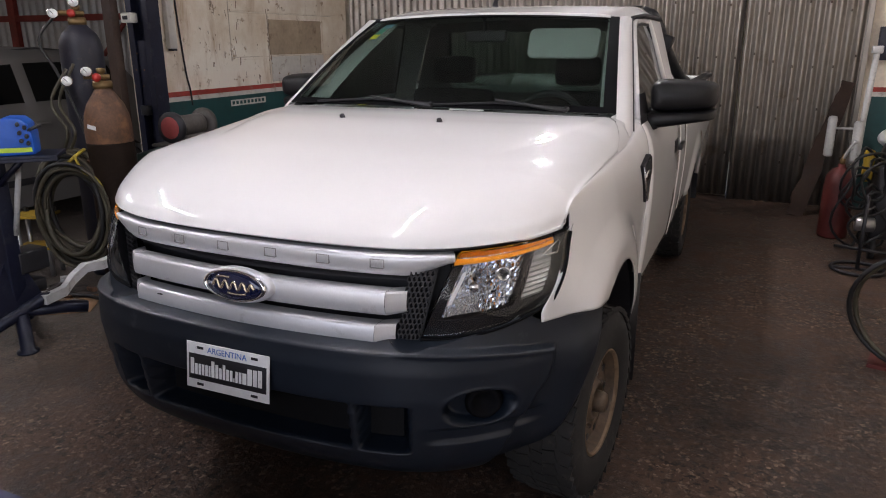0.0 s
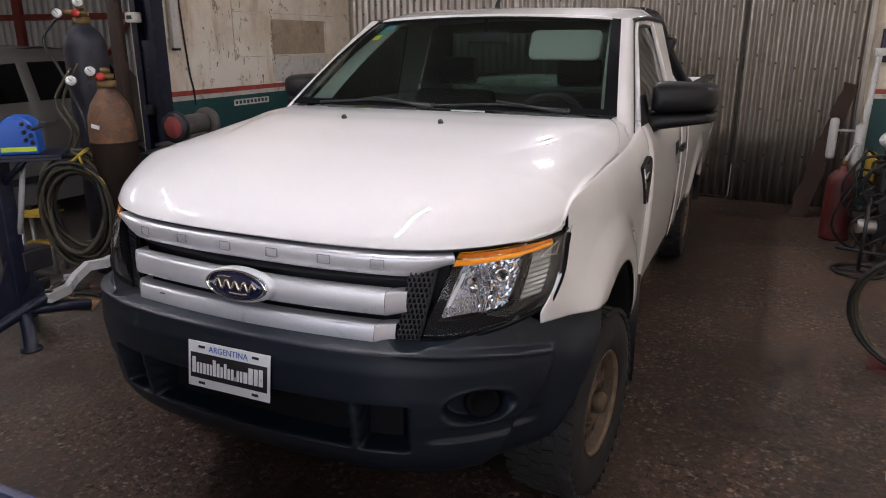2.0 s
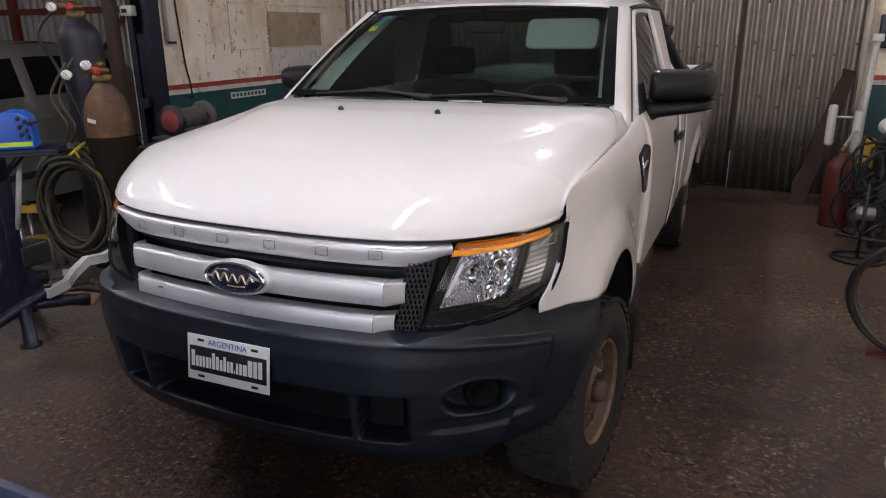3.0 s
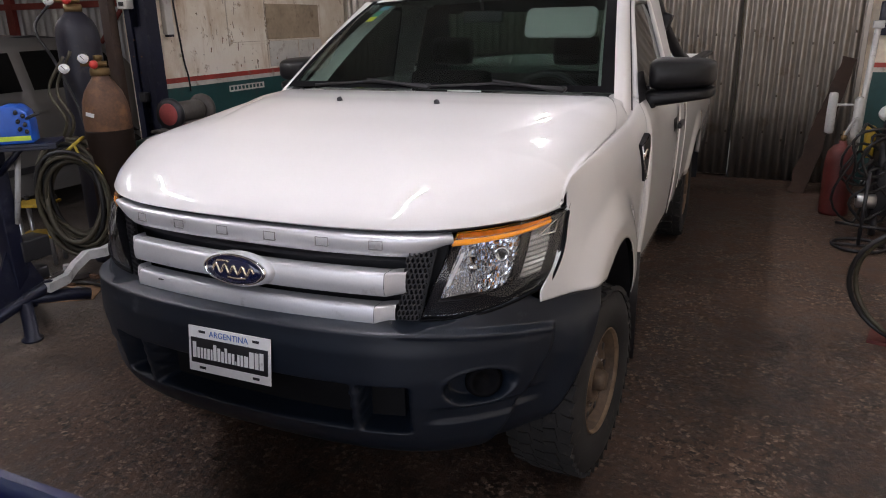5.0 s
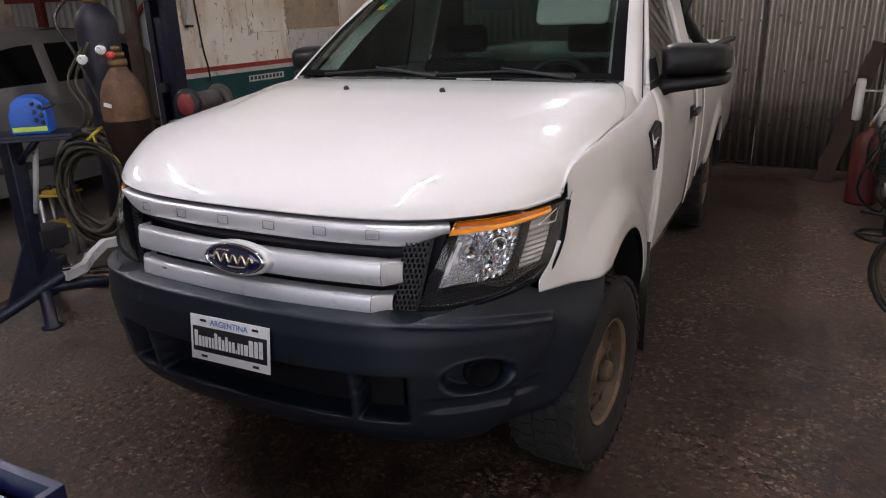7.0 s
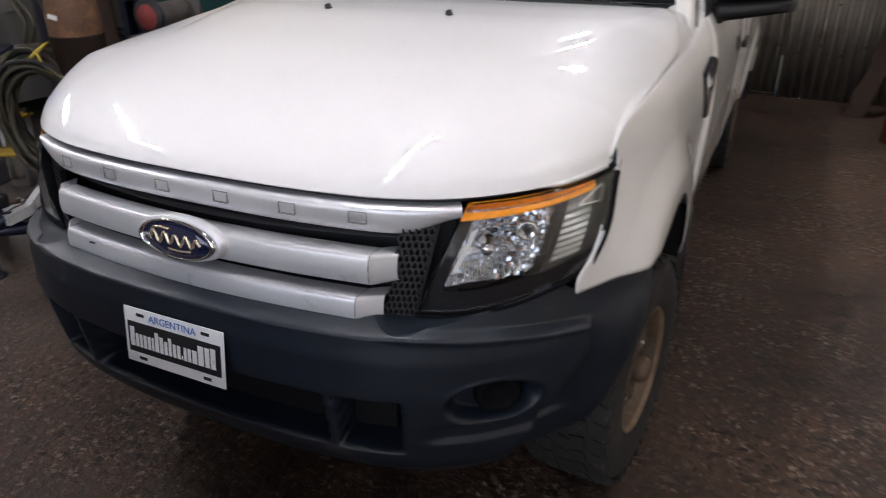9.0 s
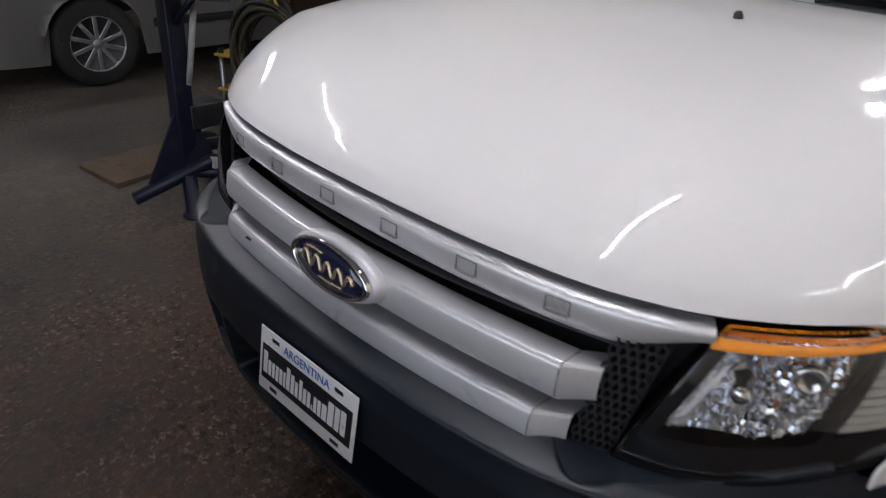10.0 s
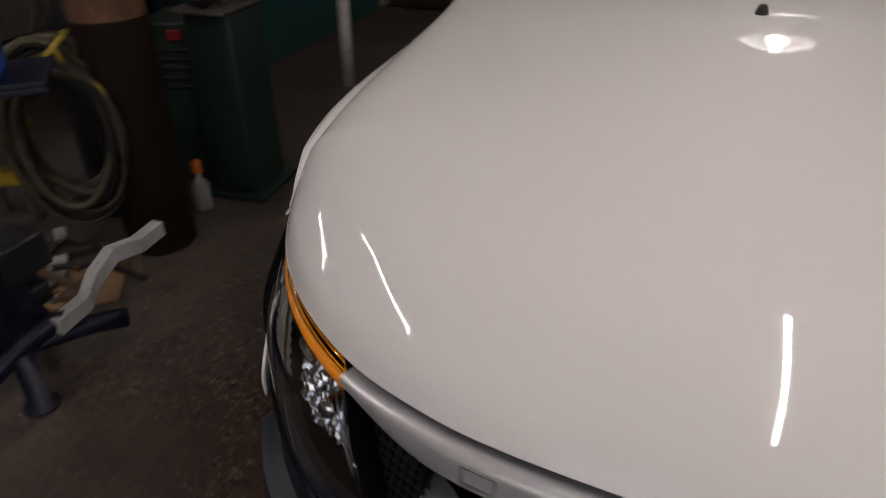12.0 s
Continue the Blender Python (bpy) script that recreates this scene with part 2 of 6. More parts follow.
# ---- setting ----
def floor_mat():
    """Worn terrazzo-like concrete: brown matrix, pale and dark grains, traffic stains."""
    m = bpy.data.materials.new("worn_speckled_concrete")
    m.use_nodes = True
    nt = m.node_tree
    b = nt.nodes["Principled BSDF"]
    tc = nt.nodes.new("ShaderNodeTexCoord")

    def tex(kind, scale, detail=4.0, rough=0.5):
        n = nt.nodes.new(kind)
        n.inputs["Scale"].default_value = scale
        if kind == "ShaderNodeTexNoise":
            n.inputs["Detail"].default_value, n.inputs["Roughness"].default_value = detail, rough
        nt.links.new(tc.outputs["Object"], n.inputs["Vector"])
        return n

    def remap(sock, a, c, lo=0.0, hi=1.0):
        n = nt.nodes.new("ShaderNodeMapRange")
        for i, v in zip((1, 2, 3, 4), (a, c, lo, hi)):
            n.inputs[i].default_value = v
        nt.links.new(sock, n.inputs[0])
        return n.outputs[0]

    def blend(f, a, c, mode="MIX"):
        n = nt.nodes.new("ShaderNodeMix")
        n.data_type, n.blend_type = "RGBA", mode
        nt.links.new(f, n.inputs[0])
        for i, v in ((6, a), (7, c)):
            if isinstance(v, tuple):
                n.inputs[i].default_value = (*v, 1)
            else:
                nt.links.new(v, n.inputs[i])
        return n.outputs[2]

    def times(p, q, op="MULTIPLY"):
        n = nt.nodes.new("ShaderNodeMath")
        n.operation = op
        for i, v in ((0, p), (1, q)):
            if isinstance(v, float):
                n.inputs[i].default_value = v
            else:
                nt.links.new(v, n.inputs[i])
        return n.outputs[0]

    large, mid = tex("ShaderNodeTexNoise", 0.8, 5, 0.6), tex("ShaderNodeTexNoise", 8.0, 8, 0.72)
    fine, grit = tex("ShaderNodeTexNoise", 48.0, 3, 0.6), tex("ShaderNodeTexNoise", 30.0, 5, 0.68)
    peb, pit = tex("ShaderNodeTexVoronoi", 40.0), tex("ShaderNodeTexVoronoi", 58.0)
    warp = nt.nodes.new("ShaderNodeVectorMath")
    warp.operation = "MULTIPLY_ADD"
    warp.inputs[1].default_value = (0.05, 0.05, 0.05)
    nt.links.new(fine.outputs["Color"], warp.inputs[0])
    nt.links.new(tc.outputs["Object"], warp.inputs[2])
    for n in (peb, pit):
        nt.links.new(warp.outputs[0], n.inputs["Vector"])
    zone = remap(tex("ShaderNodeTexNoise", 1.5, 7, 0.72).outputs[0], 0.42, 0.60, 0.12, 1.0)
    # cement paste, worn pale or oily dark over metres and decimetres
    tone = times(times(remap(large.outputs[0], 0.42, 0.60), 0.58), times(remap(mid.outputs[0], 0.42, 0.58), 0.5), "ADD")
    col = blend(tone, (0.014, 0.0070, 0.0044), (0.098, 0.056, 0.0355))
    # the next bay has a paler, dusty grey cement
    sp = nt.nodes.new("ShaderNodeSeparateXYZ")
    nt.links.new(tc.outputs["Object"], sp.inputs[0])
    edge = times(sp.outputs[0], times(large.outputs[0], 1.6), "ADD")
    dusty = remap(edge, -0.2, -1.9)
    col = blend(dusty, col, blend(tone, (0.034, 0.027, 0.021), (0.125, 0.104, 0.084)))
    zone = times(zone, remap(dusty, 0.0, 1.0, 1.0, 0.25))
    # exposed stones, each its own shade
    shade = nt.nodes.new("ShaderNodeSeparateColor")
    nt.links.new(peb.outputs["Color"], shade.inputs[0])
    stone = blend(shade.outputs[0], (0.010, 0.006, 0.004), (0.34, 0.24, 0.165))
    worn = times(remap(peb.outputs["Distance"], 0.50, 0.34), remap(grit.outputs[0], 0.43, 0.52))
    col = blend(times(times(worn, 0.85), zone), col, stone)
    white = times(remap(pit.outputs["Distance"], 0.20, 0.10), times(remap(fine.outputs[0], 0.52, 0.60), zone))
    col = blend(white, col, (0.46, 0.37, 0.29))
    hole = times(times(remap(grit.outputs[0], 0.475, 0.415), 0.92), zone)
    col = blend(hole, col, (0.010, 0.007, 0.005))
    nt.links.new(col, b.inputs["Base Color"])
    nt.links.new(remap(tone, 0.2, 0.8, 0.5, 0.75), b.inputs["Roughness"])
    bp = nt.nodes.new("ShaderNodeBump")
    bp.inputs["Strength"].default_value, bp.inputs["Distance"].default_value = 1.0, 0.012
    nt.links.new(times(grit.outputs[0], times(worn, 0.12), "ADD"), bp.inputs["Height"])
    nt.links.new(bp.outputs[0], b.inputs["Normal"])
    MATS["floor"] = m
    return m


def plaster_mat():
    """Old limewash: yellowed blotches, brown runs and dark chips."""
    m = bpy.data.materials.new("stained_block_plaster")
    m.use_nodes = True
    nt = m.node_tree
    b = nt.nodes["Principled BSDF"]
    b.inputs["Roughness"].default_value = 0.85
    tc = nt.nodes.new("ShaderNodeTexCoord")

    def layer(scale, stretch, detail, lo, hi):
        mp = nt.nodes.new("ShaderNodeMapping")
        mp.inputs["Scale"].default_value = stretch
        n = nt.nodes.new("ShaderNodeTexNoise")
        n.inputs["Scale"].default_value, n.inputs["Detail"].default_value, n.inputs["Roughness"].default_value = scale, detail, 0.65
        r = nt.nodes.new("ShaderNodeMapRange")
        r.inputs[1].default_value, r.inputs[2].default_value = lo, hi
        nt.links.new(tc.outputs["Object"], mp.inputs["Vector"])
        nt.links.new(mp.outputs[0], n.inputs["Vector"])
        nt.links.new(n.outputs[0], r.inputs[0])
        return r.outputs[0], n.outputs[0]

    col = None
    for scale, stretch, detail, lo, hi, base, over in (
            (1.6, (1, 1, 1), 8, 0.42, 0.66, (0.80, 0.74, 0.63), (0.62, 0.51, 0.37)),
            (4.0, (1, 1, 0.22), 7, 0.54, 0.70, None, (0.50, 0.38, 0.25)),
            (9.0, (1, 1, 1), 9, 0.60, 0.68, None, (0.36, 0.27, 0.18)),
            (26.0, (1, 1, 0.55), 6, 0.655, 0.70, None, (0.14, 0.10, 0.07))):
        f, raw = layer(scale, stretch, detail, lo, hi)
        mx = nt.nodes.new("ShaderNodeMix")
        mx.data_type = "RGBA"
        nt.links.new(f, mx.inputs[0])
        if col is None:
            mx.inputs[6].default_value = (*base, 1)
        else:
            nt.links.new(col, mx.inputs[6])
        mx.inputs[7].default_value = (*over, 1)
        col = mx.outputs[2]
    nt.links.new(col, b.inputs["Base Color"])
    bp = nt.nodes.new("ShaderNodeBump")
    bp.inputs["Strength"].default_value, bp.inputs["Distance"].default_value = 0.5, 0.005
    nt.links.new(raw, bp.inputs["Height"])
    nt.links.new(bp.outputs[0], b.inputs["Normal"])
    return m


FLOOR = floor_mat()
PLASTER = plaster_mat()
BEIGE = mat("stained_beige_plaster", (0.82, 0.73, 0.59), 0.85, 0, 0.16, 0.9, 22, 0.4, dirt=(0.40, 0.31, 0.22), dirt_amt=0.25, depth=0.004)
TAN = mat("bare_tan_patch", (0.36, 0.28, 0.19), 0.9, 0, 0.2, 3, 25, 0.4, dirt=(0.2, 0.14, 0.09), dirt_amt=0.2)
TEAL = mat("teal_dado_paint", (0.012, 0.062, 0.062), 0.5, 0, 0.2, 2, 20, 0.2, dirt=(0.03, 0.05, 0.05), dirt_amt=0.2)
REDP = mat("red_line_paint", (0.34, 0.045, 0.03), 0.5, 0, 0.2, 4, 20, 0.2, dirt=(0.3, 0.2, 0.15), dirt_amt=0.1)
WHITEP = mat("dirty_white_paint", (0.55, 0.53, 0.48), 0.6, 0, 0.12, 4, 20, 0.2, dirt=(0.25, 0.2, 0.15), dirt_amt=0.2)
ZINC = mat("weathered_zinc_sheet", (0.29, 0.265, 0.235), 0.33, 0.80, 0.14, 1.2, 14, 0.0, dirt=(0.16, 0.11, 0.07), dirt_amt=0.14)
ROOFM = mat("dark_roof_sheet", (0.20, 0.19, 0.18), 0.8, 0, 0.15, 2, 20, 0.2)

BX0, BX1, BY0, BY1, HT = -10.5, 3.6, -5.0, 6.45, 4.2


def structure(name, bm, material, label, cat="wall", smooth=False):
    return tagged(part(name, bm, material, None, "", smooth), label, cat, kind="structure")


structure("floor", boxes((BX0 - 0.2, BX1 + 0.2, BY0 - 3, BY1 + 0.3, -0.15, 0.0)), FLOOR, "worn brown speckled concrete workshop floor", "floor")
structure("ceiling", boxes((BX0 - 0.2, BX1 + 0.2, BY0 - 0.2, BY1 + 0.3, HT, HT + 0.12)), ROOFM, "dark sheet metal workshop ceiling", "ceiling")
structure("wall_east", boxes((BX1, BX1 + 0.2, BY0, BY1 + 0.2, 0, HT)), BEIGE, "plain beige plastered workshop side wall")
structure("wall_west", boxes((BX0 - 0.2, BX0, BY0, BY1 + 0.2, 0, HT)), BEIGE, "plain beige plastered far side wall")
# this wall is out of view; its doorway is assumed, to hold the daylight lamp
structure("wall_south", boxes((BX0, -2.2, BY0 - 0.2, BY0, 0, HT), (3.45, BX1, BY0 - 0.2, BY0, 0, HT), (-2.2, 3.45, BY0 - 0.2, BY0, 3.8, HT)), BEIGE, "unseen beige wall with an assumed wide open vehicle doorway")
# partition with the striped dado
structure("wall_partition", boxes((-3.7, -3.5, 3.2, BY1, 0, HT)), PLASTER, "stained beige plaster wall with teal dado and red line")


def dado(face, a, b, along):
    """Teal dado, white band and red line on a wall face."""
    for nm, z0, z1, pr, m, lab in (("dado", 0, 1.085, 0.004, TEAL, "dark teal painted lower wall"), ("trim_white", 1.085, 1.128, 0.006, WHITEP, "dirty white painted band"), ("trim_red", 1.128, 1.172, 0.008, REDP, "worn red painted line")):
        if along == "y":
            structure(nm, boxes((face, face + pr, a, b, z0, z1)), m, lab, "trim")
        else:
            structure(nm, boxes((a, b, face - pr, face, z0, z1)), m, lab, "trim")


dado(-3.5, 3.2, BY1 - 0.06, "y")
dado(BY1, 2.25, BX1, "x")
structure("wall_north", boxes((2.2, BX1, BY1, BY1 + 0.2, 0, HT), (BX0, 1.10, BY1 + 0.1, BY1 + 0.2, 0, HT), (1.12, BX1, BY1 + 0.1, BY1 + 0.2, 0, HT), (1.10, 1.12, BY1 + 0.1, BY1 + 0.2, 0.36, HT)), BEIGE, "beige wall beside the metal door")


def corrugated(x0, x1, z0, z1, pitch, depth, y):
    n = int((x1 - x0) / pitch * 10)

    def f(u, v):
        x = lerp(x0, x1, u)
        c = 0.5 + 0.5 * math.cos(2 * math.pi * x / pitch)
        return (x, y - depth * c ** 0.7 + 0.006 * noise.noise((x * 0.9, 0, v * 3)), lerp(z0, z1, v))

    return grid(f, n, 6)


dl = tagged(thick(part("door_1", corrugated(-3.42, 1.105, 0.03, HT - 0.02, 0.088, 0.036, BY1 - 0.01), ZINC), 0.002), "weathered corrugated zinc workshop door leaf", "door", kind="structure")
dr = tagged(thick(part("door_2", corrugated(1.117, 2.17, 0.0, HT - 0.02, 0.088, 0.036, BY1 - 0.03), ZINC), 0.002), "weathered corrugated zinc door leaf by the corner", "door", kind="structure")
bm = bmesh.new()
random.seed(8)
for row, z in enumerate((0.45, 0.95, 1.45, 1.95, 2.45)):
    for k in range(-39, 25):
        x = 0.088 * k
        if (k + row) % 2 or 1.06 < x < 1.16 or not -3.38 < x < 2.14:
            continue
        y, dz = BY1 - (0.01 if x < 1.1 else 0.03) - 0.036, 0.12 * random.uniform(-1, 1)
        box(bm, x - 0.008, x + 0.008, y - 0.010, y + 0.004, z + dz - 0.010, z + dz + 0.014)
part("sheet_bolts", bm, mat("rusty_bolt", (0.05, 0.03, 0.02), 0.7, 0.2, 0.3, 9, 60, 0.2), dl, "rusty roofing bolts", False)
structure("trim_post", boxes((2.165, 2.21, BY1 - 0.07, BY1, 0, HT), bevel=0.004), ZINC, "grey steel door post", "trim")
STEELR = mat("red_oxide_steel", (0.20, 0.03, 0.022), 0.55, 0.1, 0.25, 5, 30, 0.2)
GATE = mat("pale_zinc_sheet", (0.42, 0.42, 0.42), 0.45, 0.5, 0.15, 1.8, 30, 0.1)
gate = tagged(thick(part("door_3", corrugated(-10.3, -3.8, 0.03, HT - 0.02, 0.16, 0.04, BY1 - 0.01), GATE), 0.002), "pale corrugated gate on a red steel frame", "door", kind="structure")
part("door_frame", boxes((-10.3, -3.8, BY1 - 0.12, BY1 - 0.055, 1.91, 2.0), (-9.56, -9.40, BY1 - 0.13, BY1 - 0.056, 0, HT)), STEELR, gate, "red steel gate rails", False)
part("door_brace", tube([(-8.4, BY1 - 0.1, 0.7), (-7.0, BY1 - 0.1, 2.0)], 0.035, 6), STEELR, gate)


def tube_light(at, length, rz, power):
    """A ceiling fluorescent fitting: tray, tube and end caps."""
    m = pose(*at, 0, 0, rz)
    t = thing("ceiling_light", "white fluorescent tube fitting hanging under the ceiling", "ceiling light", group="ceiling tubes")
    part("tray", boxes((-length / 2, length / 2, -0.03, 0.03, 0.03, 0.07), bevel=0.006, m=m), WHITEP, t)
    part("tube", tube([m @ Vector((-length / 2 + 0.03, 0, 0)), m @ Vector((length / 2 - 0.03, 0, 0))], 0.010, 10), glow("tube_glow", (1.0, 0.98, 0.95), power), t, "glowing fluorescent tube")
    for k in (-0.4, 0.4):
        part("hanger", tube([m @ Vector((length * k, 0, 0.07)), m @ Vector((length * k, 0, HT - at[2]))], 0.004, 6), BLACK, t)
    return t


tube_light((0.08, 0.10, 2.95), 1.5, 90, LAMP_E * 1.1)
tube_light((2.3, 3.2, 3.0), 1.25, 90, LAMP_E * 0.6)
tube_light((2.45, 0.1, 3.45), 1.4, 90, LAMP_E * 0.58)
tube_light((-2.68, 0.2, 3.0), 1.5, 116, LAMP_E * 0.95)
tube_light((-5.64, 1.3, 3.0), 1.4, 111, LAMP_E * 0.5)
tube_light((-5.86, 1.24, 3.0), 1.4, 111, LAMP_E * 0.5)

# round pendant lamp over the cab
pend = thing("pendant_lamp", "round white enamel pendant lamp glowing above the truck", "pendant lamp")
pm = pose(0.08, 4.3, 3.14)
ENAMEL = mat("white_enamel", (0.82, 0.82, 0.80), 0.25, 0, 0.03, 6, 60, 0.0)
part("shade", lathe([(0.045, 0.19), (0.07, 0.17), (0.14, 0.12), (0.22, 0.03), (0.245, 0.0), (0.236, 0.002), (0.13, 0.10), (0.045, 0.13)], 40, pm), ENAMEL, pend, "white enamel dish shade")
part("bulb", lathe([(0.001, -0.07), (0.032, -0.06), (0.052, -0.02), (0.050, 0.02), (0.03, 0.06), (0.022, 0.12)], 24, pm), glow("bulb_glow", (1.0, 0.98, 0.95), BULB_E), pend, "glowing bulb")
part("cord", tube([pm @ Vector((0, 0, 0.18)), pm @ Vector((0, 0, HT - 3.14))], 0.006, 6), BLACK, pend)

# ---- pickup truck: plan and section curves ----
truck = thing("pickup_truck", "white single-cab pickup truck with dark grey bumper parked indoors", "truck")
HOOD_RISE = Curve1((0, 0), (0.015, 0.022), (0.05, 0.052), (0.1, 0.085), (0.2, 0.128), (0.4, 0.177), (0.65, 0.2168), (0.95, 0.2525), (1.15, 0.2615), (1.4, 0.2610))
HOOD_BACK = 0.012


WHEEL_Y, WHEEL_Z, ARCH_R, WHEELBASE = 0.845, 0.36, 0.445, 3.22
ARCH_Y, ARCH_A, ARCH_B = 0.945, 0.465, 0.495


SEAM_X = Curve1((0.40, 0.850), (0.46, 0.857), (0.52, 0.866), (0.70, 0.884), (0.9, 0.888), (1.7, 0.888))
SEAM_Z = Curve1((0.46, 1.095), (0.49, 1.118), (0.54, 1.145), (0.62, 1.168), (0.72, 1.184), (0.92, 1.196), (1.2, 1.207), (1.35, 1.216), (1.47, 1.236), (1.62, 1.278))
CREASE_X = Curve1((0.30, 0.46), (0.45, 0.50), (0.68, 0.575), (0.9, 0.655), (1.1, 0.715), (1.4, 0.770), (1.7, 0.78))


def hood_base(ax, y):
    e = max(0.0, y - PGX(min(ax, 0.862)) - HOOD_BACK)
    return 1.060 + 0.026 * min(1.05, ax / 0.862) ** 8 * step(0.6, 0.1, e) + (0.004 - 0.022 * step(0.4, 1.2, e)) * (ax / 0.85) ** 2 + HOOD_RISE(e)


def seam_z(y):
    return min(SEAM_Z(y), hood_base(SEAM_X(y), y)) if 0.47 < y < 0.8 else SEAM_Z(y)


def hood_z(x, y):
    ax = abs(x)
    z = hood_base(ax, y)
    xs, x0 = SEAM_X(y), CREASE_X(y)
    fall = max(0.0, hood_base(xs, y) - SEAM_Z(y)) if y > 0.47 else 0.0
    s = (ax - x0) / (xs - x0)
    # the middle is raised and drops to a crease; the shoulder rounds off towards the seam
    h = min(0.45 * fall, 0.0095 * step(0.60, 0.92, y) * step(1.32, 1.14, y))
    if s <= 0:
        return z - h * math.exp((ax - x0) / 0.042)
    return z - h - (fall - h) * (0.22 * s + 0.78 * s ** 5)


class Path2:
    """A plan path measured along its length from the middle, mirrored about x = 0."""

    def __init__(self, *pts):
        p = smooth_path([(x, y, 0) for x, y in pts], 60)
        self.p = np.array([(v.x, v.y) for v in p])
        self.L = np.r_[0, np.cumsum(np.linalg.norm(np.diff(self.p, axis=0), axis=1))]

    def at(self, s):
        a = min(abs(s), self.L[-1])
        x, y = np.interp(a, self.L, self.p[:, 0]), np.interp(a, self.L, self.p[:, 1])
        b = min(a + 0.03, self.L[-1])
        c = a - 0.03
        dx = np.interp(b, self.L, self.p[:, 0]) - math.copysign(1, c) * np.interp(abs(c), self.L, self.p[:, 0])
        dy = np.interp(b, self.L, self.p[:, 1]) - np.interp(abs(c), self.L, self.p[:, 1])
        n = math.hypot(dx, dy) or 1
        nx, ny = dy / n, -dx / n
        sg = -1 if s < 0 else 1
        return sg * float(x), float(y), sg * nx, ny

    def length_at_y(self, y):
        return float(np.interp(y, self.p[:, 1], self.L))

    def length_at_x(self, x):
        return float(np.interp(x, self.p[:, 0], self.L))


FRONT = Path2((0, 0.125), (0.14, 0.127), (0.27, 0.133), (0.43, 0.152), (0.53, 0.178), (0.63, 0.222), (0.74, 0.305), (0.82, 0.405), (0.875, 0.53), (0.93, 0.70))


def PGX(x):
    return float(np.interp(x, FRONT.p[:, 0], FRONT.p[:, 1]))


BUMP = Path2((0, 0.018), (0.15, 0.020), (0.32, 0.032), (0.5, 0.064), (0.66, 0.134), (0.79, 0.245), (0.878, 0.362), (0.952, 0.49), (0.984, 0.62), (0.995, 0.78))
LAMP_BOTTOM = Curve1((0.50, 0.797), (0.63, 0.808), (0.72, 0.826), (0.80, 0.852), (0.865, 0.882))
FENDER_FOOT = Curve1((0.33, 0.838), (0.45, 0.826), (0.6, 0.806), (0.8, 0.79))
CREASE = Curve1((0, 0.80), (0.50, 0.800), (0.6, 0.797), (0.69, 0.790), (0.80, 0.776), (0.86, 0.764), (0.94, 0.750))


def bumper_top(x, y):
    ax = abs(x)
    far = lerp(LAMP_BOTTOM(ax) - 0.004, min(FENDER_FOOT(y) - 0.004, LAMP_BOTTOM(ax)), step(0.28, 0.37, y))
    return lerp(0.818, far, step(0.44, 0.56, ax))


BUMP_END = Curve1((0.33, 0.30), (0.38, 0.39), (0.5, 0.475), (0.6, 0.53), (0.7, 0.60), (0.79, 0.70), (0.9, 0.72))
BUMP_SECTION = Curve1((0.33, -0.16), (0.37, -0.085), (0.41, -0.045), (0.45, -0.025), (0.52, -0.012), (0.60, 0.0), (0.66, 0.006), (0.72, 0.006), (0.77, 0.0), (0.84, -0.006))


PANEL_END = Curve1((0.33, 0.21), (0.50, 0.275), (0.617, 0.335), (0.69, 0.378), (0.75, 0.385), (0.8, 0.385))


def bumper_shape(u, v):
    w = (2 * u - 1)
    w = math.copysign(abs(w) ** 0.92, w)
    full = BUMP.length_at_y(0.70)
    x, y, _, _ = BUMP.at(w * full)
    z = lerp(0.335, bumper_top(x, y), v)
    end = BUMP_END(z)
    x, y, nx, ny = BUMP.at(w * min(BUMP.length_at_y(end), BUMP.length_at_y(0.74)))
    ax = abs(x)
    z = lerp(0.335, bumper_top(x, y), v)
    o = BUMP_SECTION(z)
    # raised lower panel, recessed band under the lamps, shelf in front of the grille
    side = step(0.50, 0.56, ax)
    zc = CREASE(ax)
    low = step(zc + 0.003, zc - 0.004, z) * step(PANEL_END(z) + 0.016, PANEL_END(z) - 0.016, y)
    rise = min(1.0, max(0.0, (z - zc) / max(0.03, LAMP_BOTTOM(ax) - zc)))
    front = step(0.50, 0.36, y)
    o -= side * (1 - low) * lerp(0.010 + 0.022 * step(0.68, 0.80, z), lerp(0.028, 0.040, rise), front)
    o -= (1 - side) * 0.105 * step(0.785, 0.818, z) ** 1.4
    o += 0.004 * side * math.exp(-((z - zc + 0.010) / 0.007) ** 2) * step(PANEL_END(z) + 0.016, PANEL_END(z) - 0.016, y)
    # middle intake with two uprights
    inner = step(0.56, 0.535, ax) * (1 - step(0.025, 0.012, abs(ax - 0.395)))
    o -= 0.13 * inner * step(0.470, 0.486, z) * step(0.634, 0.618, z)
    # fog lamp pocket
    fx, fz = (ax - 0.728) / 0.080, (z - 0.617) / 0.056
    r = math.hypot(fx, fz)
    o -= 0.055 * step(1.06, 0.84, r)
    o += 0.002 * math.exp(-((r - 1.12) / 0.08) ** 2)
    o -= 0.012 * step(0.565, 0.545, z) * step(0.58, 0.66, ax) * step(0.52, 0.54, z + 0.02) * step(0.9, 0.84, ax)
    return (x + nx * o, y + ny * o, z)


bumper = part("front_bumper", grid(bumper_shape, 280, 170), BUMPER, truck, "dark grey textured plastic front bumper")
thick(bumper, 0.004)
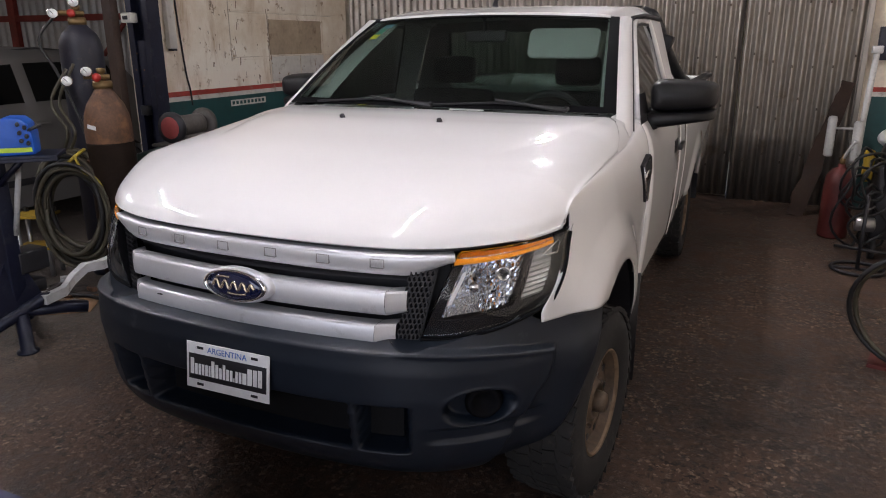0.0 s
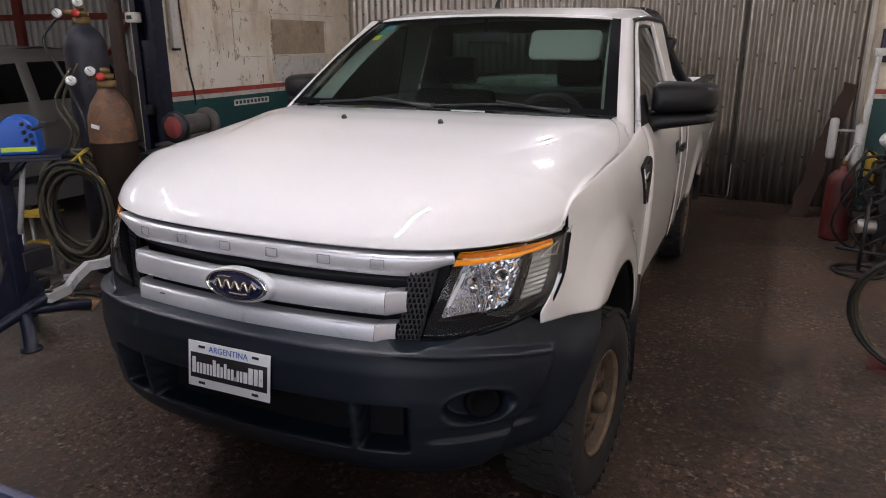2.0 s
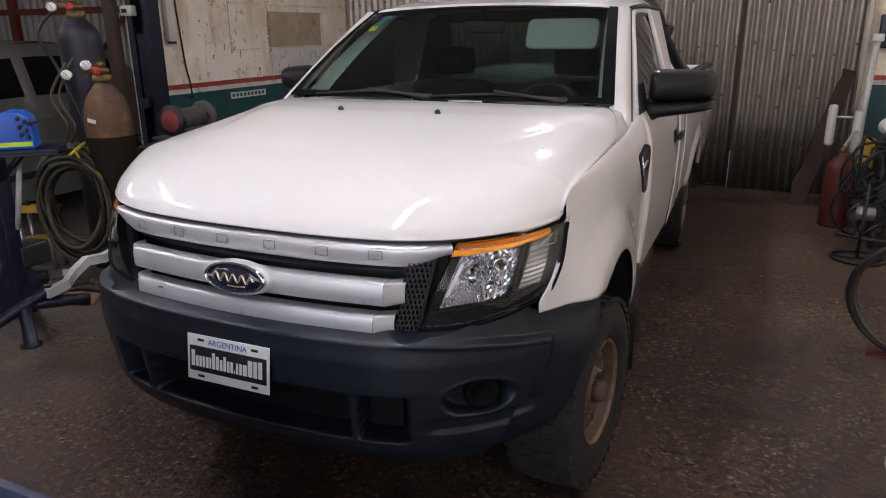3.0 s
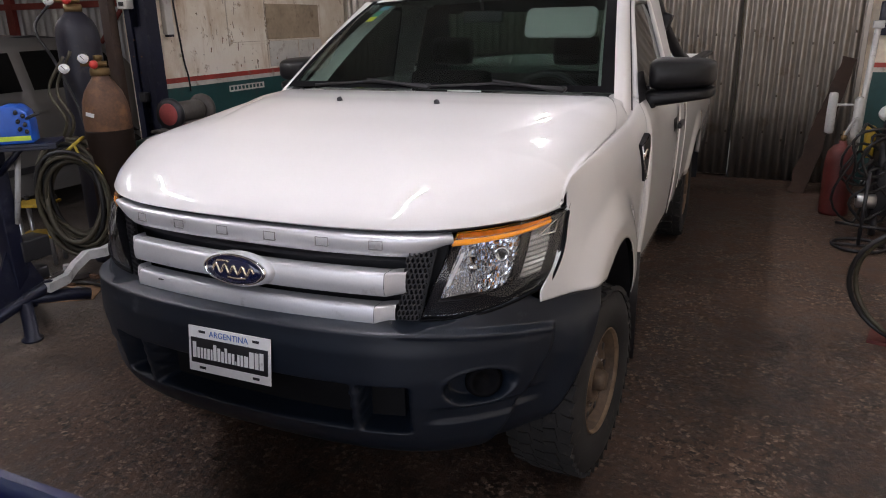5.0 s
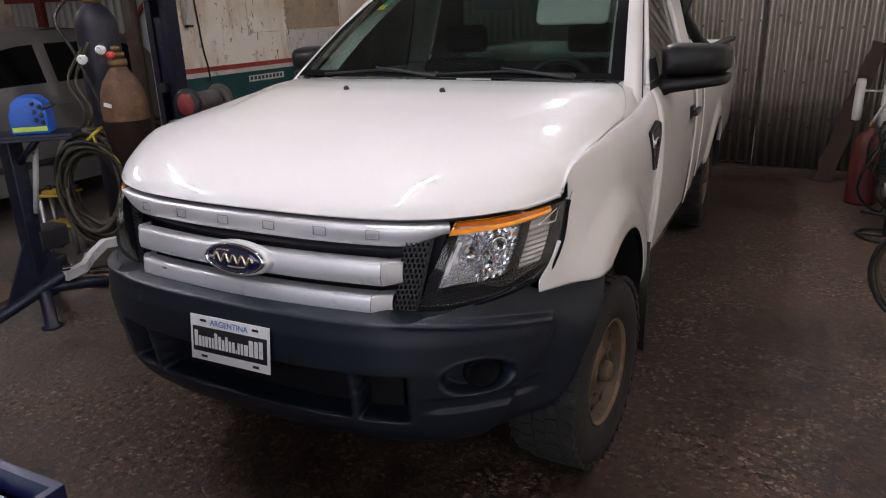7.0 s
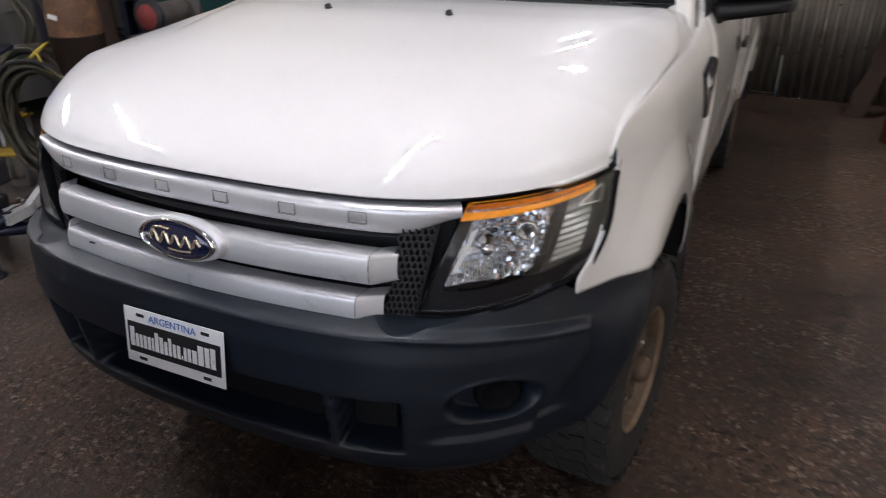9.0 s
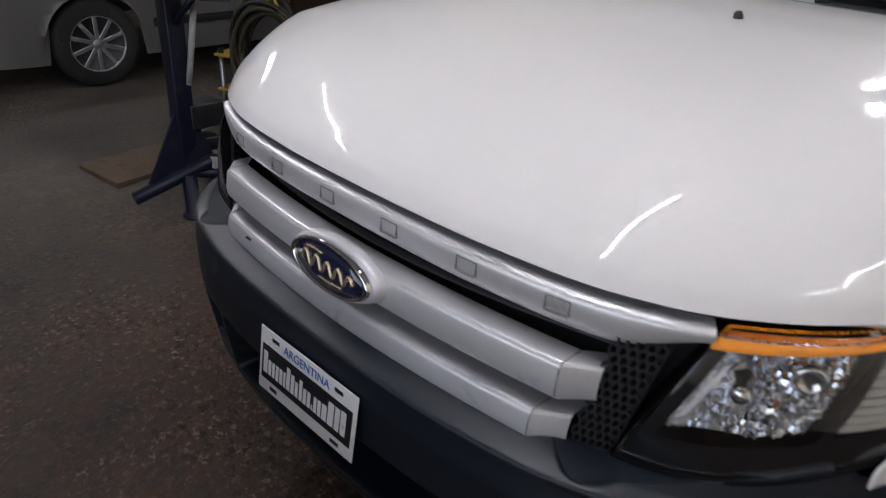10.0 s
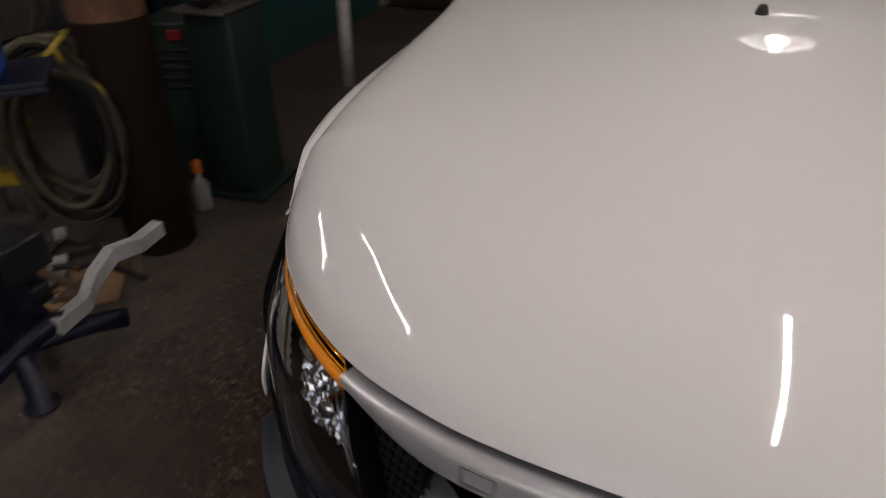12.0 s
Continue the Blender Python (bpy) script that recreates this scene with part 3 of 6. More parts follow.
def intake(u, v):
    x, y, nx, ny = BUMP.at(lerp(-1, 1, u) * BUMP.length_at_x(0.53))
    return (x - nx * 0.10, y - ny * 0.10, lerp(0.482, 0.626, v))


shelf = part("bumper_shelf", grid(lambda u, v: tuple(np.array(bumper_shape(lerp(0.16, 0.84, u), 1.0)) + np.array((0, 0.11 * v, 0.002 * v))), 120, 2), BUMPER, bumper)
part("intake_mesh", grid(intake, 40, 3), DEEP, bumper, "black intake backing")
for sx in (-1, 1):
    fm = pose(sx * 0.735, 0.215, 0.617, 90, 0, sx * 32)
    part("fog_lamp_blank", lathe([(0.001, -0.02), (0.030, -0.018), (0.034, -0.006), (0.046, -0.004), (0.05, -0.012), (0.056, -0.02)], 28, fm), PITCH, bumper)

# ---- hood ----
REAR_CUT = Curve1((0.79, 1.49), (0.82, 1.445), (0.85, 1.365), (0.872, 1.28), (0.884, 1.19))


def hood_shape(u, v):
    w = 2 * u - 1
    xf, yf, nx, ny = FRONT.at(w * FRONT.length_at_x(0.860))
    yf += HOOD_BACK
    xr = 0.884 * math.copysign(abs(w) ** 0.93, w)
    yr = 1.385 + 0.105 * (xr / 0.79) ** 2
    if abs(xr) > 0.79:
        yr = REAR_CUT(abs(xr))
    t = v ** 1.7
    x, y = lerp(xf, xr, t), lerp(yf, yr, t)
    # the outer edge follows the fender seam
    x1, y1, _, _ = FRONT.at(FRONT.length_at_x(0.860))
    ye = lerp(y1 + HOOD_BACK, REAR_CUT(0.884), t)
    x += math.copysign((SEAM_X(ye) - 0.002 - lerp(x1, 0.884, t)) * abs(w) ** 8, w)
    return (x, y, hood_z(x, y))


hood = part("hood", grid(hood_shape, 260, 90), PAINT, truck, "glossy white painted hood")
thick(hood, 0.010)
# dark gap strip behind the hood's front lip
lip = [hood_shape(i / 80, 0) for i in range(81)]
part("hood_seal", tube([(x * 0.98, y + 0.030, z - 0.013) for x, y, z in lip], 0.009, 6), BLACK, hood)
for sx in (-1, 1):
    nz = hood_z(0.22, 1.046)
    bm = lathe([(0.001, 0.016), (0.007, 0.015), (0.010, 0.008), (0.012, 0.0), (0.012, -0.004)], 14, pose(sx * 0.22, 1.046, nz, 12, 0, 0))
    box(bm, -0.008, 0.008, -0.012, 0.004, 0.0, 0.013, pose(sx * 0.22, 1.046, nz), 0.003)
    part("washer_nozzle", bm, BLACK, hood)

# ---- grille ----
grille = part("grille", grid(lambda u, v: (lerp(-0.60, 0.60, u), 0.185 + 0.30 * (lerp(-0.60, 0.60, u)) ** 2 - 0.02 * v, lerp(0.775, 1.02, v)), 40, 6), BLACK, truck, "black grille backing behind silver bars")
for zz in (0.865, 0.962):
    part("grille_slat", grid(lambda u, v: (lerp(-0.52, 0.52, u), 0.135 + 0.28 * lerp(-0.52, 0.52, u) ** 2 + 0.02 * v, zz + 0.012 * math.sin(v * 3)), 30, 3), BLACK, grille)


def bar(name, yc, z0, z1, half, curve=0.17, label=""):
    sec = [(0.055, z1 - 0.002), (0.012, z1), (0.004, z1 - 0.003), (0.0, z1 - 0.010), (-0.004, lerp(z0, z1, 0.45)), (-0.002, z0 + 0.010), (0.004, z0 + 0.003), (0.012, z0), (0.055, z0 + 0.002)]
    sec = [(p.x, p.y) for p in smooth_path([(a, b, 0) for a, b in sec], 3)]

    def f(u, v):
        x = lerp(-half, half, u)
        k = v * (len(sec) - 1)
        i = min(int(k), len(sec) - 2)
        o, z = (lerp(sec[i][n], sec[i + 1][n], k - i) for n in (0, 1))
        return (x, yc + curve * x * x + o, z)

    ob = part(name, grid(f, 60, len(sec) - 1), SILVER, grille, label)
    for sx in (-1, 1):
        def g(u, v):
            x = sx * lerp(half + 0.0015, half + 0.048, u)
            k = v * (len(sec) - 1)
            i = min(int(k), len(sec) - 2)
            o, z = (lerp(sec[i][n], sec[i + 1][n], k - i) for n in (0, 1))
            back = 0.003 * step(0, 0.06, u) + 0.030 * u
            return (x, yc + curve * x * x + o + back, lerp(z, (z0 + z1) / 2, 0.10 * u))
        part("end_cap", grid(g, 3, len(sec) - 1), SILVER, ob, "", False)
    return ob


bar2 = bar("grille_bar", 0.088, 0.876, 0.946, 0.468, label="silver painted middle grille bar")
bar3 = bar("grille_bar", 0.072, 0.788, 0.851, 0.442, label="silver painted lower grille bar with scuffs")


def top_bar(u, v):
    w = 2 * u - 1
    s = w * FRONT.length_at_x(0.637)
    x, y, nx, ny = FRONT.at(s)
    ax = abs(x)
    zt = 1.0445 + 0.004 * (ax / 0.85) ** 2
    zb = lerp(0.982, 1.020, step(0.50, 0.645, ax) ** 1.2)
    sec = [(-0.060, 0.97), (-0.030, 1.0), (-0.016, 0.995), (-0.006, 0.955), (0.0005, 0.87), (0.004, 0.74), (0.006, 0.5), (0.005, 0.25), (0.001, 0.07), (-0.006, 0.0), (-0.035, 0.02)]
    sec = [(p.x, p.y) for p in smooth_path([(a * 10, b, 0) for a, b in sec], 3)]
    k = v * (len(sec) - 1)
    i = min(int(k), len(sec) - 2)
    o, f = (lerp(sec[i][n], sec[i + 1][n], k - i) for n in (0, 1))
    o = o / 10 - 0.010 * (1 - f)
    return (x + nx * o, y + ny * o, lerp(zb, zt, f))


bar1 = part("grille_bar", grid(top_bar, 120, 30), SILVER, grille, "silver painted upper grille bar with embossed marks")
# six embossed marks: plain outlined blocks, their edge shade painted as dark grey strokes
for xl in (-0.442, -0.265, -0.087, 0.089, 0.267, 0.432):
    x, y, nx, ny = FRONT.at(math.copysign(FRONT.length_at_x(abs(xl)), xl))
    ang = math.degrees(math.atan2(nx, -ny))
    bm = bmesh.new()
    m = pose(x + nx * 0.002, y + ny * 0.002, 1.018, -7, 0, ang)
    w, h, t = 0.021, 0.0135, 0.0022
    for a in ((-w, w, -0.0016, 0.004, h - t, h), (-w, w * 0.9, -0.0016, 0.004, -h, -h + t), (-w, -w + t, -0.0016, 0.004, -h + t, h - t), (w - t, w, -0.0016, 0.004, -h + t, h - t)):
        box(bm, *a, m)
    part("embossed_mark", bm, MARK_SHADE, bar1, "", False)

# dark scuffs and chips on the lower bars
for ob_, yc_, xs_, z_, w_ in ((bar3, 0.072, -0.38, 0.800, 0.026), (bar3, 0.072, -0.33, 0.838, 0.010), (bar3, 0.072, -0.12, 0.797, 0.016)):
    part("scuff", boxes((xs_ - w_, xs_ + w_, yc_ + 0.17 * xs_ * xs_ - 0.0045, yc_ + 0.17 * xs_ * xs_ + 0.004, z_ - 0.0012, z_ + 0.0016)), BLACK, ob_, "", False)

# oval badge
em = pose(0, 0.070, 0.921, 90 - 8, 0, 0)


def oval(a, b, rows, m, mat_, name, parent, label=""):
    bm = bmesh.new()
    rings = []
    for f, h in rows:
        rings.append([bm.verts.new(m @ Vector((a * f * math.cos(t), (b * f if f > 0.3 else b * f) * math.sin(t), h))) for t in [2 * math.pi * k / 56 for k in range(56)]])
    for p, q in zip(rings, rings[1:]):
        for k in range(56):
            bm.faces.new((p[k], p[(k + 1) % 56], q[(k + 1) % 56], q[k]))
    bm.faces.new(rings[-1])
    return part(name, bm, mat_, parent, label)


badge = oval(0.117, 0.049, [(1.09, -0.02), (1.08, -0.008), (1.05, 0.001), (1.0, 0.003)], em, SILVER, "badge", truck, "oval navy badge with chrome rim")
oval(0.112, 0.0455, [(1.03, 0.0), (1.03, 0.010), (0.99, 0.016), (0.93, 0.016), (0.90, 0.010), (0.89, 0.006)], em, CHROME, "badge_rim", badge)
oval(0.112, 0.0455, [(0.905, 0.004), (0.9, 0.011), (0.6, 0.014), (0.3, 0.0155), (0.05, 0.016)], em, NAVY, "badge_face", badge)
# a plain flowing wave with two short dashes in place of the lettering
wave = [(-0.076, -0.006), (-0.062, 0.014), (-0.046, -0.012), (-0.030, 0.014), (-0.014, -0.012), (0.002, 0.012), (0.018, -0.012), (0.034, 0.012), (0.050, -0.012), (0.064, 0.010), (0.076, -0.004)]
for pts, r in ((wave, 0.0042), ([(-0.062, 0.022), (-0.040, 0.0245), (-0.016, 0.023)], 0.003), ([(-0.02, -0.023), (0.012, -0.0245), (0.046, -0.021)], 0.003)):
    part("stroke", tube([em @ Vector((p.x, p.y, 0.0155)) for p in smooth_path([(a, b, 0) for a, b in pts], 5)], r, 6), GOLD, badge)

# honeycomb side panels
for sx in (-1, 1):
    def panel(u, v, o=0.0):
        z = lerp(0.785, 1.015, v)
        x = lerp(lerp(0.486, 0.520, v), lerp(0.545, 0.590, v), u)
        y = lerp(0.147, 0.165, v) + 0.62 * (x - 0.49) * lerp(0.7, 0.75, v)
        return Vector((sx * x, y + o, z))
    side = part("honeycomb_panel", grid(lambda u, v: panel(u, v, 0.016), 4, 10), BLACK, grille, "black honeycomb plastic panel")
    bm = bmesh.new()
    rows, cols = 15, 5
    for j in range(rows):
        for i in range(cols):
            cu, cv = (i + 0.5 + 0.5 * (j % 2)) / (cols + 0.5), (j + 0.5) / rows
            ring = {}
            for lay, f, o in ((0, 0.60, 0.0), (1, 0.36, 0.0), (2, 0.30, 0.012)):
                ring[lay] = []
                for k in range(6):
                    a = math.pi / 3 * k + math.pi / 6
                    ring[lay].append(bm.verts.new(panel(min(1, max(0, cu + f * math.cos(a) / (cols + 0.5) * 1.1)), min(1, max(0, cv + f * math.sin(a) / rows * 1.35)), o)))
            for p, q in ((0, 1), (1, 2)):
                for k in range(6):
                    bm.faces.new((ring[p][k], ring[p][(k + 1) % 6], ring[q][(k + 1) % 6], ring[q][k]))
    part("honeycomb", bm, BLACK, side, "", False)

# ---- head lamps ----
LAMP_LOW = Curve1((0.54, 0.172), (0.65, 0.200), (0.75, 0.260), (0.82, 0.332), (0.868, 0.405))


def lamp_pt(a, b, sx, inset=0.0):
    x = lerp(lerp(0.552, 0.641, b), lerp(0.866, 0.880, b), a)
    zb = LAMP_BOTTOM(x)
    zt = 1.030 + 0.004 * (x / 0.85) ** 2 + 0.026 * min(1.05, x / 0.862) ** 8 - 0.004
    z = lerp(zb, zt, b)
    y = lerp(LAMP_LOW(x), PGX(x), b) - 0.014 * math.sin(math.pi * b) + 0.022 * step(0.78, 1.0, b)
    z += 0.020 * step(0.7, 1.0, b)
    cx = step(0.6, 0.88, x)
    x += 0.016 * step(0.75, 0.88, x) * math.sin(math.pi * min(1, b * 1.1))
    return Vector((sx * (x - inset * (0.25 + 0.55 * cx)), y + inset * (0.95 - 0.5 * cx), z))


for sx in (-1, 1):
    lamp = part("headlamp", grid(lambda u, v: lamp_pt(u, v, sx, 0.13), 12, 8), BLACK, truck, "headlamp with amber strip and chrome reflector")
    # rim walls from housing to lens
    bm = bmesh.new()
    loop = [(i / 12, 0) for i in range(12)] + [(1, i / 8) for i in range(8)] + [(1 - i / 12, 1) for i in range(12)] + [(0, 1 - i / 8) for i in range(8)]
    ra = [bm.verts.new(lamp_pt(u, v, sx, 0.13)) for u, v in loop]
    rb = [bm.verts.new(lamp_pt(u, v, sx, 0.001)) for u, v in loop]
    for k in range(len(loop)):
        bm.faces.new((ra[k], ra[(k + 1) % len(loop)], rb[(k + 1) % len(loop)], rb[k]))
    part("lamp_shell", bm, PITCH, lamp)
    # bezel strips
    bm = bmesh.new()
    for a0, a1, b0, b1 in ((0, 1, 0, 0.22), (0, 0.11, 0.22, 0.875), (0.735, 0.775, 0.22, 0.875), (0.915, 1, 0.22, 1), (0.11, 0.735, 0.862, 0.875), (0.775, 0.915, 0.22, 0.26), (0, 0.915, 0.985, 1.0)):
        n, mm = max(1, int((a1 - a0) * 20)), max(1, int((b1 - b0) * 10))
        vs = [[bm.verts.new(lamp_pt(lerp(a0, a1, i / n), lerp(b0, b1, j / mm), sx, 0.022)) for j in range(mm + 1)] for i in range(n + 1)]
        for i in range(n):
            for j in range(mm):
                bm.faces.new((vs[i][j], vs[i + 1][j], vs[i + 1][j + 1], vs[i][j + 1]))
    part("bezel", bm, PITCH, lamp)
    # main reflector: a smooth bowl, upright flutes along its foot, cut facets towards the side
    rnd = random.Random(31 if sx > 0 else 32)
    tilt = [[(rnd.uniform(-1, 1), rnd.uniform(-1, 1), rnd.uniform(-1, 1)) for _ in range(14)] for _ in range(40)]

    def refl(u, v):
        a, b = lerp(0.11, 0.735, u), lerp(0.22, 0.865, v)
        r = math.hypot((u - 0.36) * 1.15, (v - 0.60) * 0.95)
        ins = 0.112 - 0.066 * min(1, r * 1.45) ** 1.5
        k, j = min(39, int(u * 40)), min(13, int(v * 14))
        fu, fv = u * 40 - k - 0.5, v * 14 - j - 0.5
        t = tilt[k][j]
        cut = max(step(0.52, 0.60, u), step(0.50, 0.62, v) * step(0.30, 0.42, u))
        foot = step(0.42, 0.34, v) * (1 - cut)
        rest = (1 - cut) * (1 - foot) * step(0.12, 0.3, r)
        ins += cut * (0.0045 * t[0] * fu + 0.010 * t[1] * fv + 0.003 * t[2])
        ins += foot * (0.010 * fu * fu + 0.002 * t[0] * fu + 0.004 * t[1] * fv)
        ins += rest * (0.0008 * t[0] * fu + 0.0015 * t[1] * fv) + 0.012 * (1 - cut) * step(0.45, 0.95, v)
        return lamp_pt(a, b, sx, min(0.125, max(0.03, ins)))
    part("reflector", grid(refl, 200, 70), REFLECTOR, lamp, "faceted chrome reflector", False)
    part("lamp_rib", grid(lambda u, v: lamp_pt(lerp(0.125, 0.165, u) + 0.015 * v, lerp(0.42, 0.80, v), sx, 0.016 + 0.010 * u), 2, 8), ENAMEL, lamp, "pale upright rib inside the lamp")
    c = lamp_pt(0.33, 0.60, sx, 0.055)
    bulb = part("bulb", lathe([(0.001, 0.03), (0.012, 0.028), (0.015, 0.018), (0.013, 0.0), (0.02, -0.012), (0.022, -0.03)], 16, Matrix.Translation(c) @ pose(0, 0, 0, 90, 0, sx * 20)), CHROME, lamp)
    c = lamp_pt(0.585, 0.68, sx, 0.045)
    part("bulb_ring", lathe([(0.014, 0.0), (0.016, 0.008), (0.021, 0.008), (0.024, 0.0)], 24, Matrix.Translation(c) @ pose(0, 0, 0, 90, 0, sx * 30)), CHROME, bulb)
    part("ring_socket", lathe([(0.001, -0.006), (0.012, -0.006), (0.015, 0.0)], 20, Matrix.Translation(c) @ pose(0, 0, 0, 90, 0, sx * 30)), BLACK, bulb)

    def side_refl(u, v):
        a, b = lerp(0.775, 0.915, u), lerp(0.24, 0.86, v)
        return lamp_pt(a, b, sx, 0.030 + 0.008 * abs((v * 9) % 1 - 0.5) - 0.012 * u)
    part("side_reflector", grid(side_refl, 6, 54), SMOKE, lamp, "ribbed clear side chamber", False)
    part("chrome_arrow", tube([lamp_pt(0.82, 0.80, sx, 0.010), lamp_pt(0.93, 0.875, sx, 0.010), lamp_pt(0.945, 0.85, sx, 0.010), lamp_pt(0.935, 0.76, sx, 0.010), lamp_pt(0.82, 0.80, sx, 0.010)], 0.0028, 5), CHROME, lamp)
    # amber strip with vertical ribs and a smooth lower edge

    def amb(u, v):
        a, b = lerp(0.01, 0.885, u), lerp(lerp(0.875, 0.985 - 0.03 * u, 0.42), 0.985 - 0.03 * u, v)
        return lamp_pt(a, b, sx, 0.004 + 0.011 * abs((u * 36) % 1 - 0.5) * 2 + 0.004 * abs((v * 2) % 1 - 0.5))

    def amb_low(u, v):
        a, b = lerp(0.01, 0.885, u), lerp(0.872, lerp(0.875, 0.985 - 0.03 * u, 0.40), v)
        return lamp_pt(a, b, sx, 0.003 + 0.004 * (2 * v - 1) ** 2 + 0.0012 * abs((u * 40) % 1 - 0.5))
    ts = part("turn_signal", grid(amb, 240, 8), AMBERD, lamp, "ribbed amber turn signal strip", False)
    part("signal_edge", grid(amb_low, 200, 5), AMBER, ts, "bright amber lower edge")
    rim_pts = [lamp_pt(u, v, sx, -0.001) for u, v in [(i / 24, 0) for i in range(25)] + [(1, i / 12) for i in range(1, 12)]]
    part("lamp_gasket", tube(rim_pts, 0.0048, 6), PITCH, lamp, "black lens edge")
    ln = part("lens", grid(lambda u, v: lamp_pt(u, v, sx, 0.0), 36, 12), LENS, lamp)
    thick(ln, 0.003)
    ln.visible_shadow = False

# ---- fenders, doors, bed sides ----
SIDE = Curve1((0, 0.862), (0.004, 0.873), (0.014, 0.889), (0.030, 0.905), (0.055, 0.923), (0.09, 0.938), (0.14, 0.950), (0.22, 0.958), (0.35, 0.960), (0.5, 0.952), (0.75, 0.932))
PLAN_TOP = Curve1((0.48, 0.862), (0.53, 0.872), (0.64, 0.900), (0.8, 0.932), (0.98, 0.948), (1.4, 0.950))
PLAN_LOW = Curve1((0.34, 0.850), (0.45, 0.894), (0.6, 0.936), (0.8, 0.946))


def arch_flare(y, z, cy):
    if cy < 2:
        r = ARCH_R * math.hypot((y - ARCH_Y) / ARCH_A, (z - WHEEL_Z) / ARCH_B)
    else:
        r = math.hypot(y - cy, z - WHEEL_Z)
    return 0.030 * step(ARCH_R + 0.17, ARCH_R + 0.05, r) * step(0.3, 0.6, z) * (1 if cy < 2 else 0.6)


FENDER_FRONT = Curve1((0, 0.482), (0.04, 0.510), (0.10, 0.548), (0.25, 0.548), (0.5, 0.474), (0.75, 0.396), (0.92, 0.350), (1, 0.352))


def foot_z(y, cy, low):
    mid, a, b = (ARCH_Y, ARCH_A, ARCH_B) if cy < 2 else (cy, ARCH_R, ARCH_R)
    k = (y - mid) / a
    return max(low, WHEEL_Z + b * math.sqrt(1 - k * k)) if abs(k) < 1 else low


def fender_shape(sx):
    def f(u, v):
        y = lerp(FENDER_FRONT(v), 1.615, u)
        top, x0 = seam_z(y), SEAM_X(y)
        low = FENDER_FOOT(y) if y < WHEEL_Y else 0.50
        z = lerp(top, foot_z(y, WHEEL_Y, low), v ** 1.25)
        d = top - z
        k = max(x0 + 0.004, lerp(PLAN_LOW(y), PLAN_TOP(y), step(0.82, 1.08, z)))
        x = x0 + (SIDE(d) - 0.862) * (k - x0) / 0.098
        x += arch_flare(y, z, WHEEL_Y) * step(0.4, 0.62, y)
        return (sx * x, y, z)
    return f


def side_x(z):
    return Curve_side(z)


Curve_side = Curve1((0.45, 0.915), (0.55, 0.930), (0.75, 0.950), (0.95, 0.958), (1.12, 0.950), (1.20, 0.932), (1.25, 0.908), (1.29, 0.880))
REAR_Y = WHEEL_Y + WHEELBASE
for sx in (-1, 1):
    fen = part("front_fender", grid(fender_shape(sx), 130, 44), PAINT, truck, "white painted front fender with wheel arch")
    thick(fen, 0.004)
    part("fender_flange", grid(lambda u, v: (sx * (SEAM_X(lerp(0.58, 1.60, u)) + 0.002 - 0.035 * v), lerp(0.58, 1.60, u), seam_z(lerp(0.58, 1.60, u)) - 0.002 - 0.012 * step(0, 0.25, v)), 60, 6), PAINT, fen)
    door = part("door", grid(lambda u, v: (sx * side_x(lerp(0.50, 1.29, v)), lerp(1.622, 2.74, u), lerp(0.50, 1.29, v)), 10, 16), PAINT, truck, "white cab door with black handle")
    thick(door, 0.03)
    part("door_handle", boxes((sx * 0.985 - 0.012, sx * 0.985 + 0.012, 2.47, 2.65, 1.045, 1.075), bevel=0.008), BLACK, door, "black plastic pull handle")
    part("handle_cup", boxes((sx * 0.952 - 0.006, sx * 0.952 + 0.006, 2.50, 2.63, 1.02, 1.09), bevel=0.004), BLACK, door)
    quarter = part("cab_quarter", grid(lambda u, v: (sx * side_x(lerp(0.50, 1.29, v)), lerp(2.748, 3.08, u), lerp(0.50, 1.29, v)), 4, 16), PAINT, truck)
    thick(quarter, 0.03)

    def bed(u, v):
        y = lerp(3.12, 5.22, u)
        z = lerp(1.315, foot_z(y, REAR_Y, 0.58), v)
        return (sx * (side_x(z) + arch_flare(y, z, REAR_Y)), y, z)
    bs = part("bed_side", grid(bed, 80, 20), PAINT, truck, "white pickup bed side panel")
    thick(bs, 0.03)
    part("bed_rail", boxes((sx * 0.90 - 0.035, sx * 0.90 + 0.035, 3.12, 5.22, 1.305, 1.335), bevel=0.008), BLACK, bs)
    # side vent plate
    vy = 1.50
    ov = boxes()
    prof = [(-0.085, 0.075), (0.045, 0.105), (0.075, 0.05), (0.045, -0.090), (0.02, -0.095)]
    a = [ov.verts.new((sx * 0.940, vy + p, 1.05 + q)) for p, q in prof]
    b = [ov.verts.new((sx * (0.958 + 0.06 * p), vy + p, 1.05 + q)) for p, q in prof]
    c = [ov.verts.new((sx * (0.960 + 0.06 * p), vy + p * 0.82 - 0.002, 1.05 + q * 0.82)) for p, q in prof]
    for p, q in ((a, b), (b, c)):
        for k in range(5):
            ov.faces.new((p[k], p[(k + 1) % 5], q[(k + 1) % 5], q[k]))
    ov.faces.new(c)
    vent = part("side_vent", ov, BLACK, fen, "black side vent with chrome edge", False)
    part("vent_trim", tube([(sx * (0.960 + 0.06 * p), vy + p * 0.92, 1.05 + q * 0.92) for p, q in prof], 0.004, 6, closed=True), CHROME, vent)
    part("vent_mark", lathe([(0.001, 0.004), (0.026, 0.004), (0.03, 0.0)], 20, pose(sx * 0.961, vy - 0.005, 1.075, 0, sx * 90, -sx * 4) @ Matrix.Diagonal((0.8, 1.5, 1, 1))), CHROME, vent)

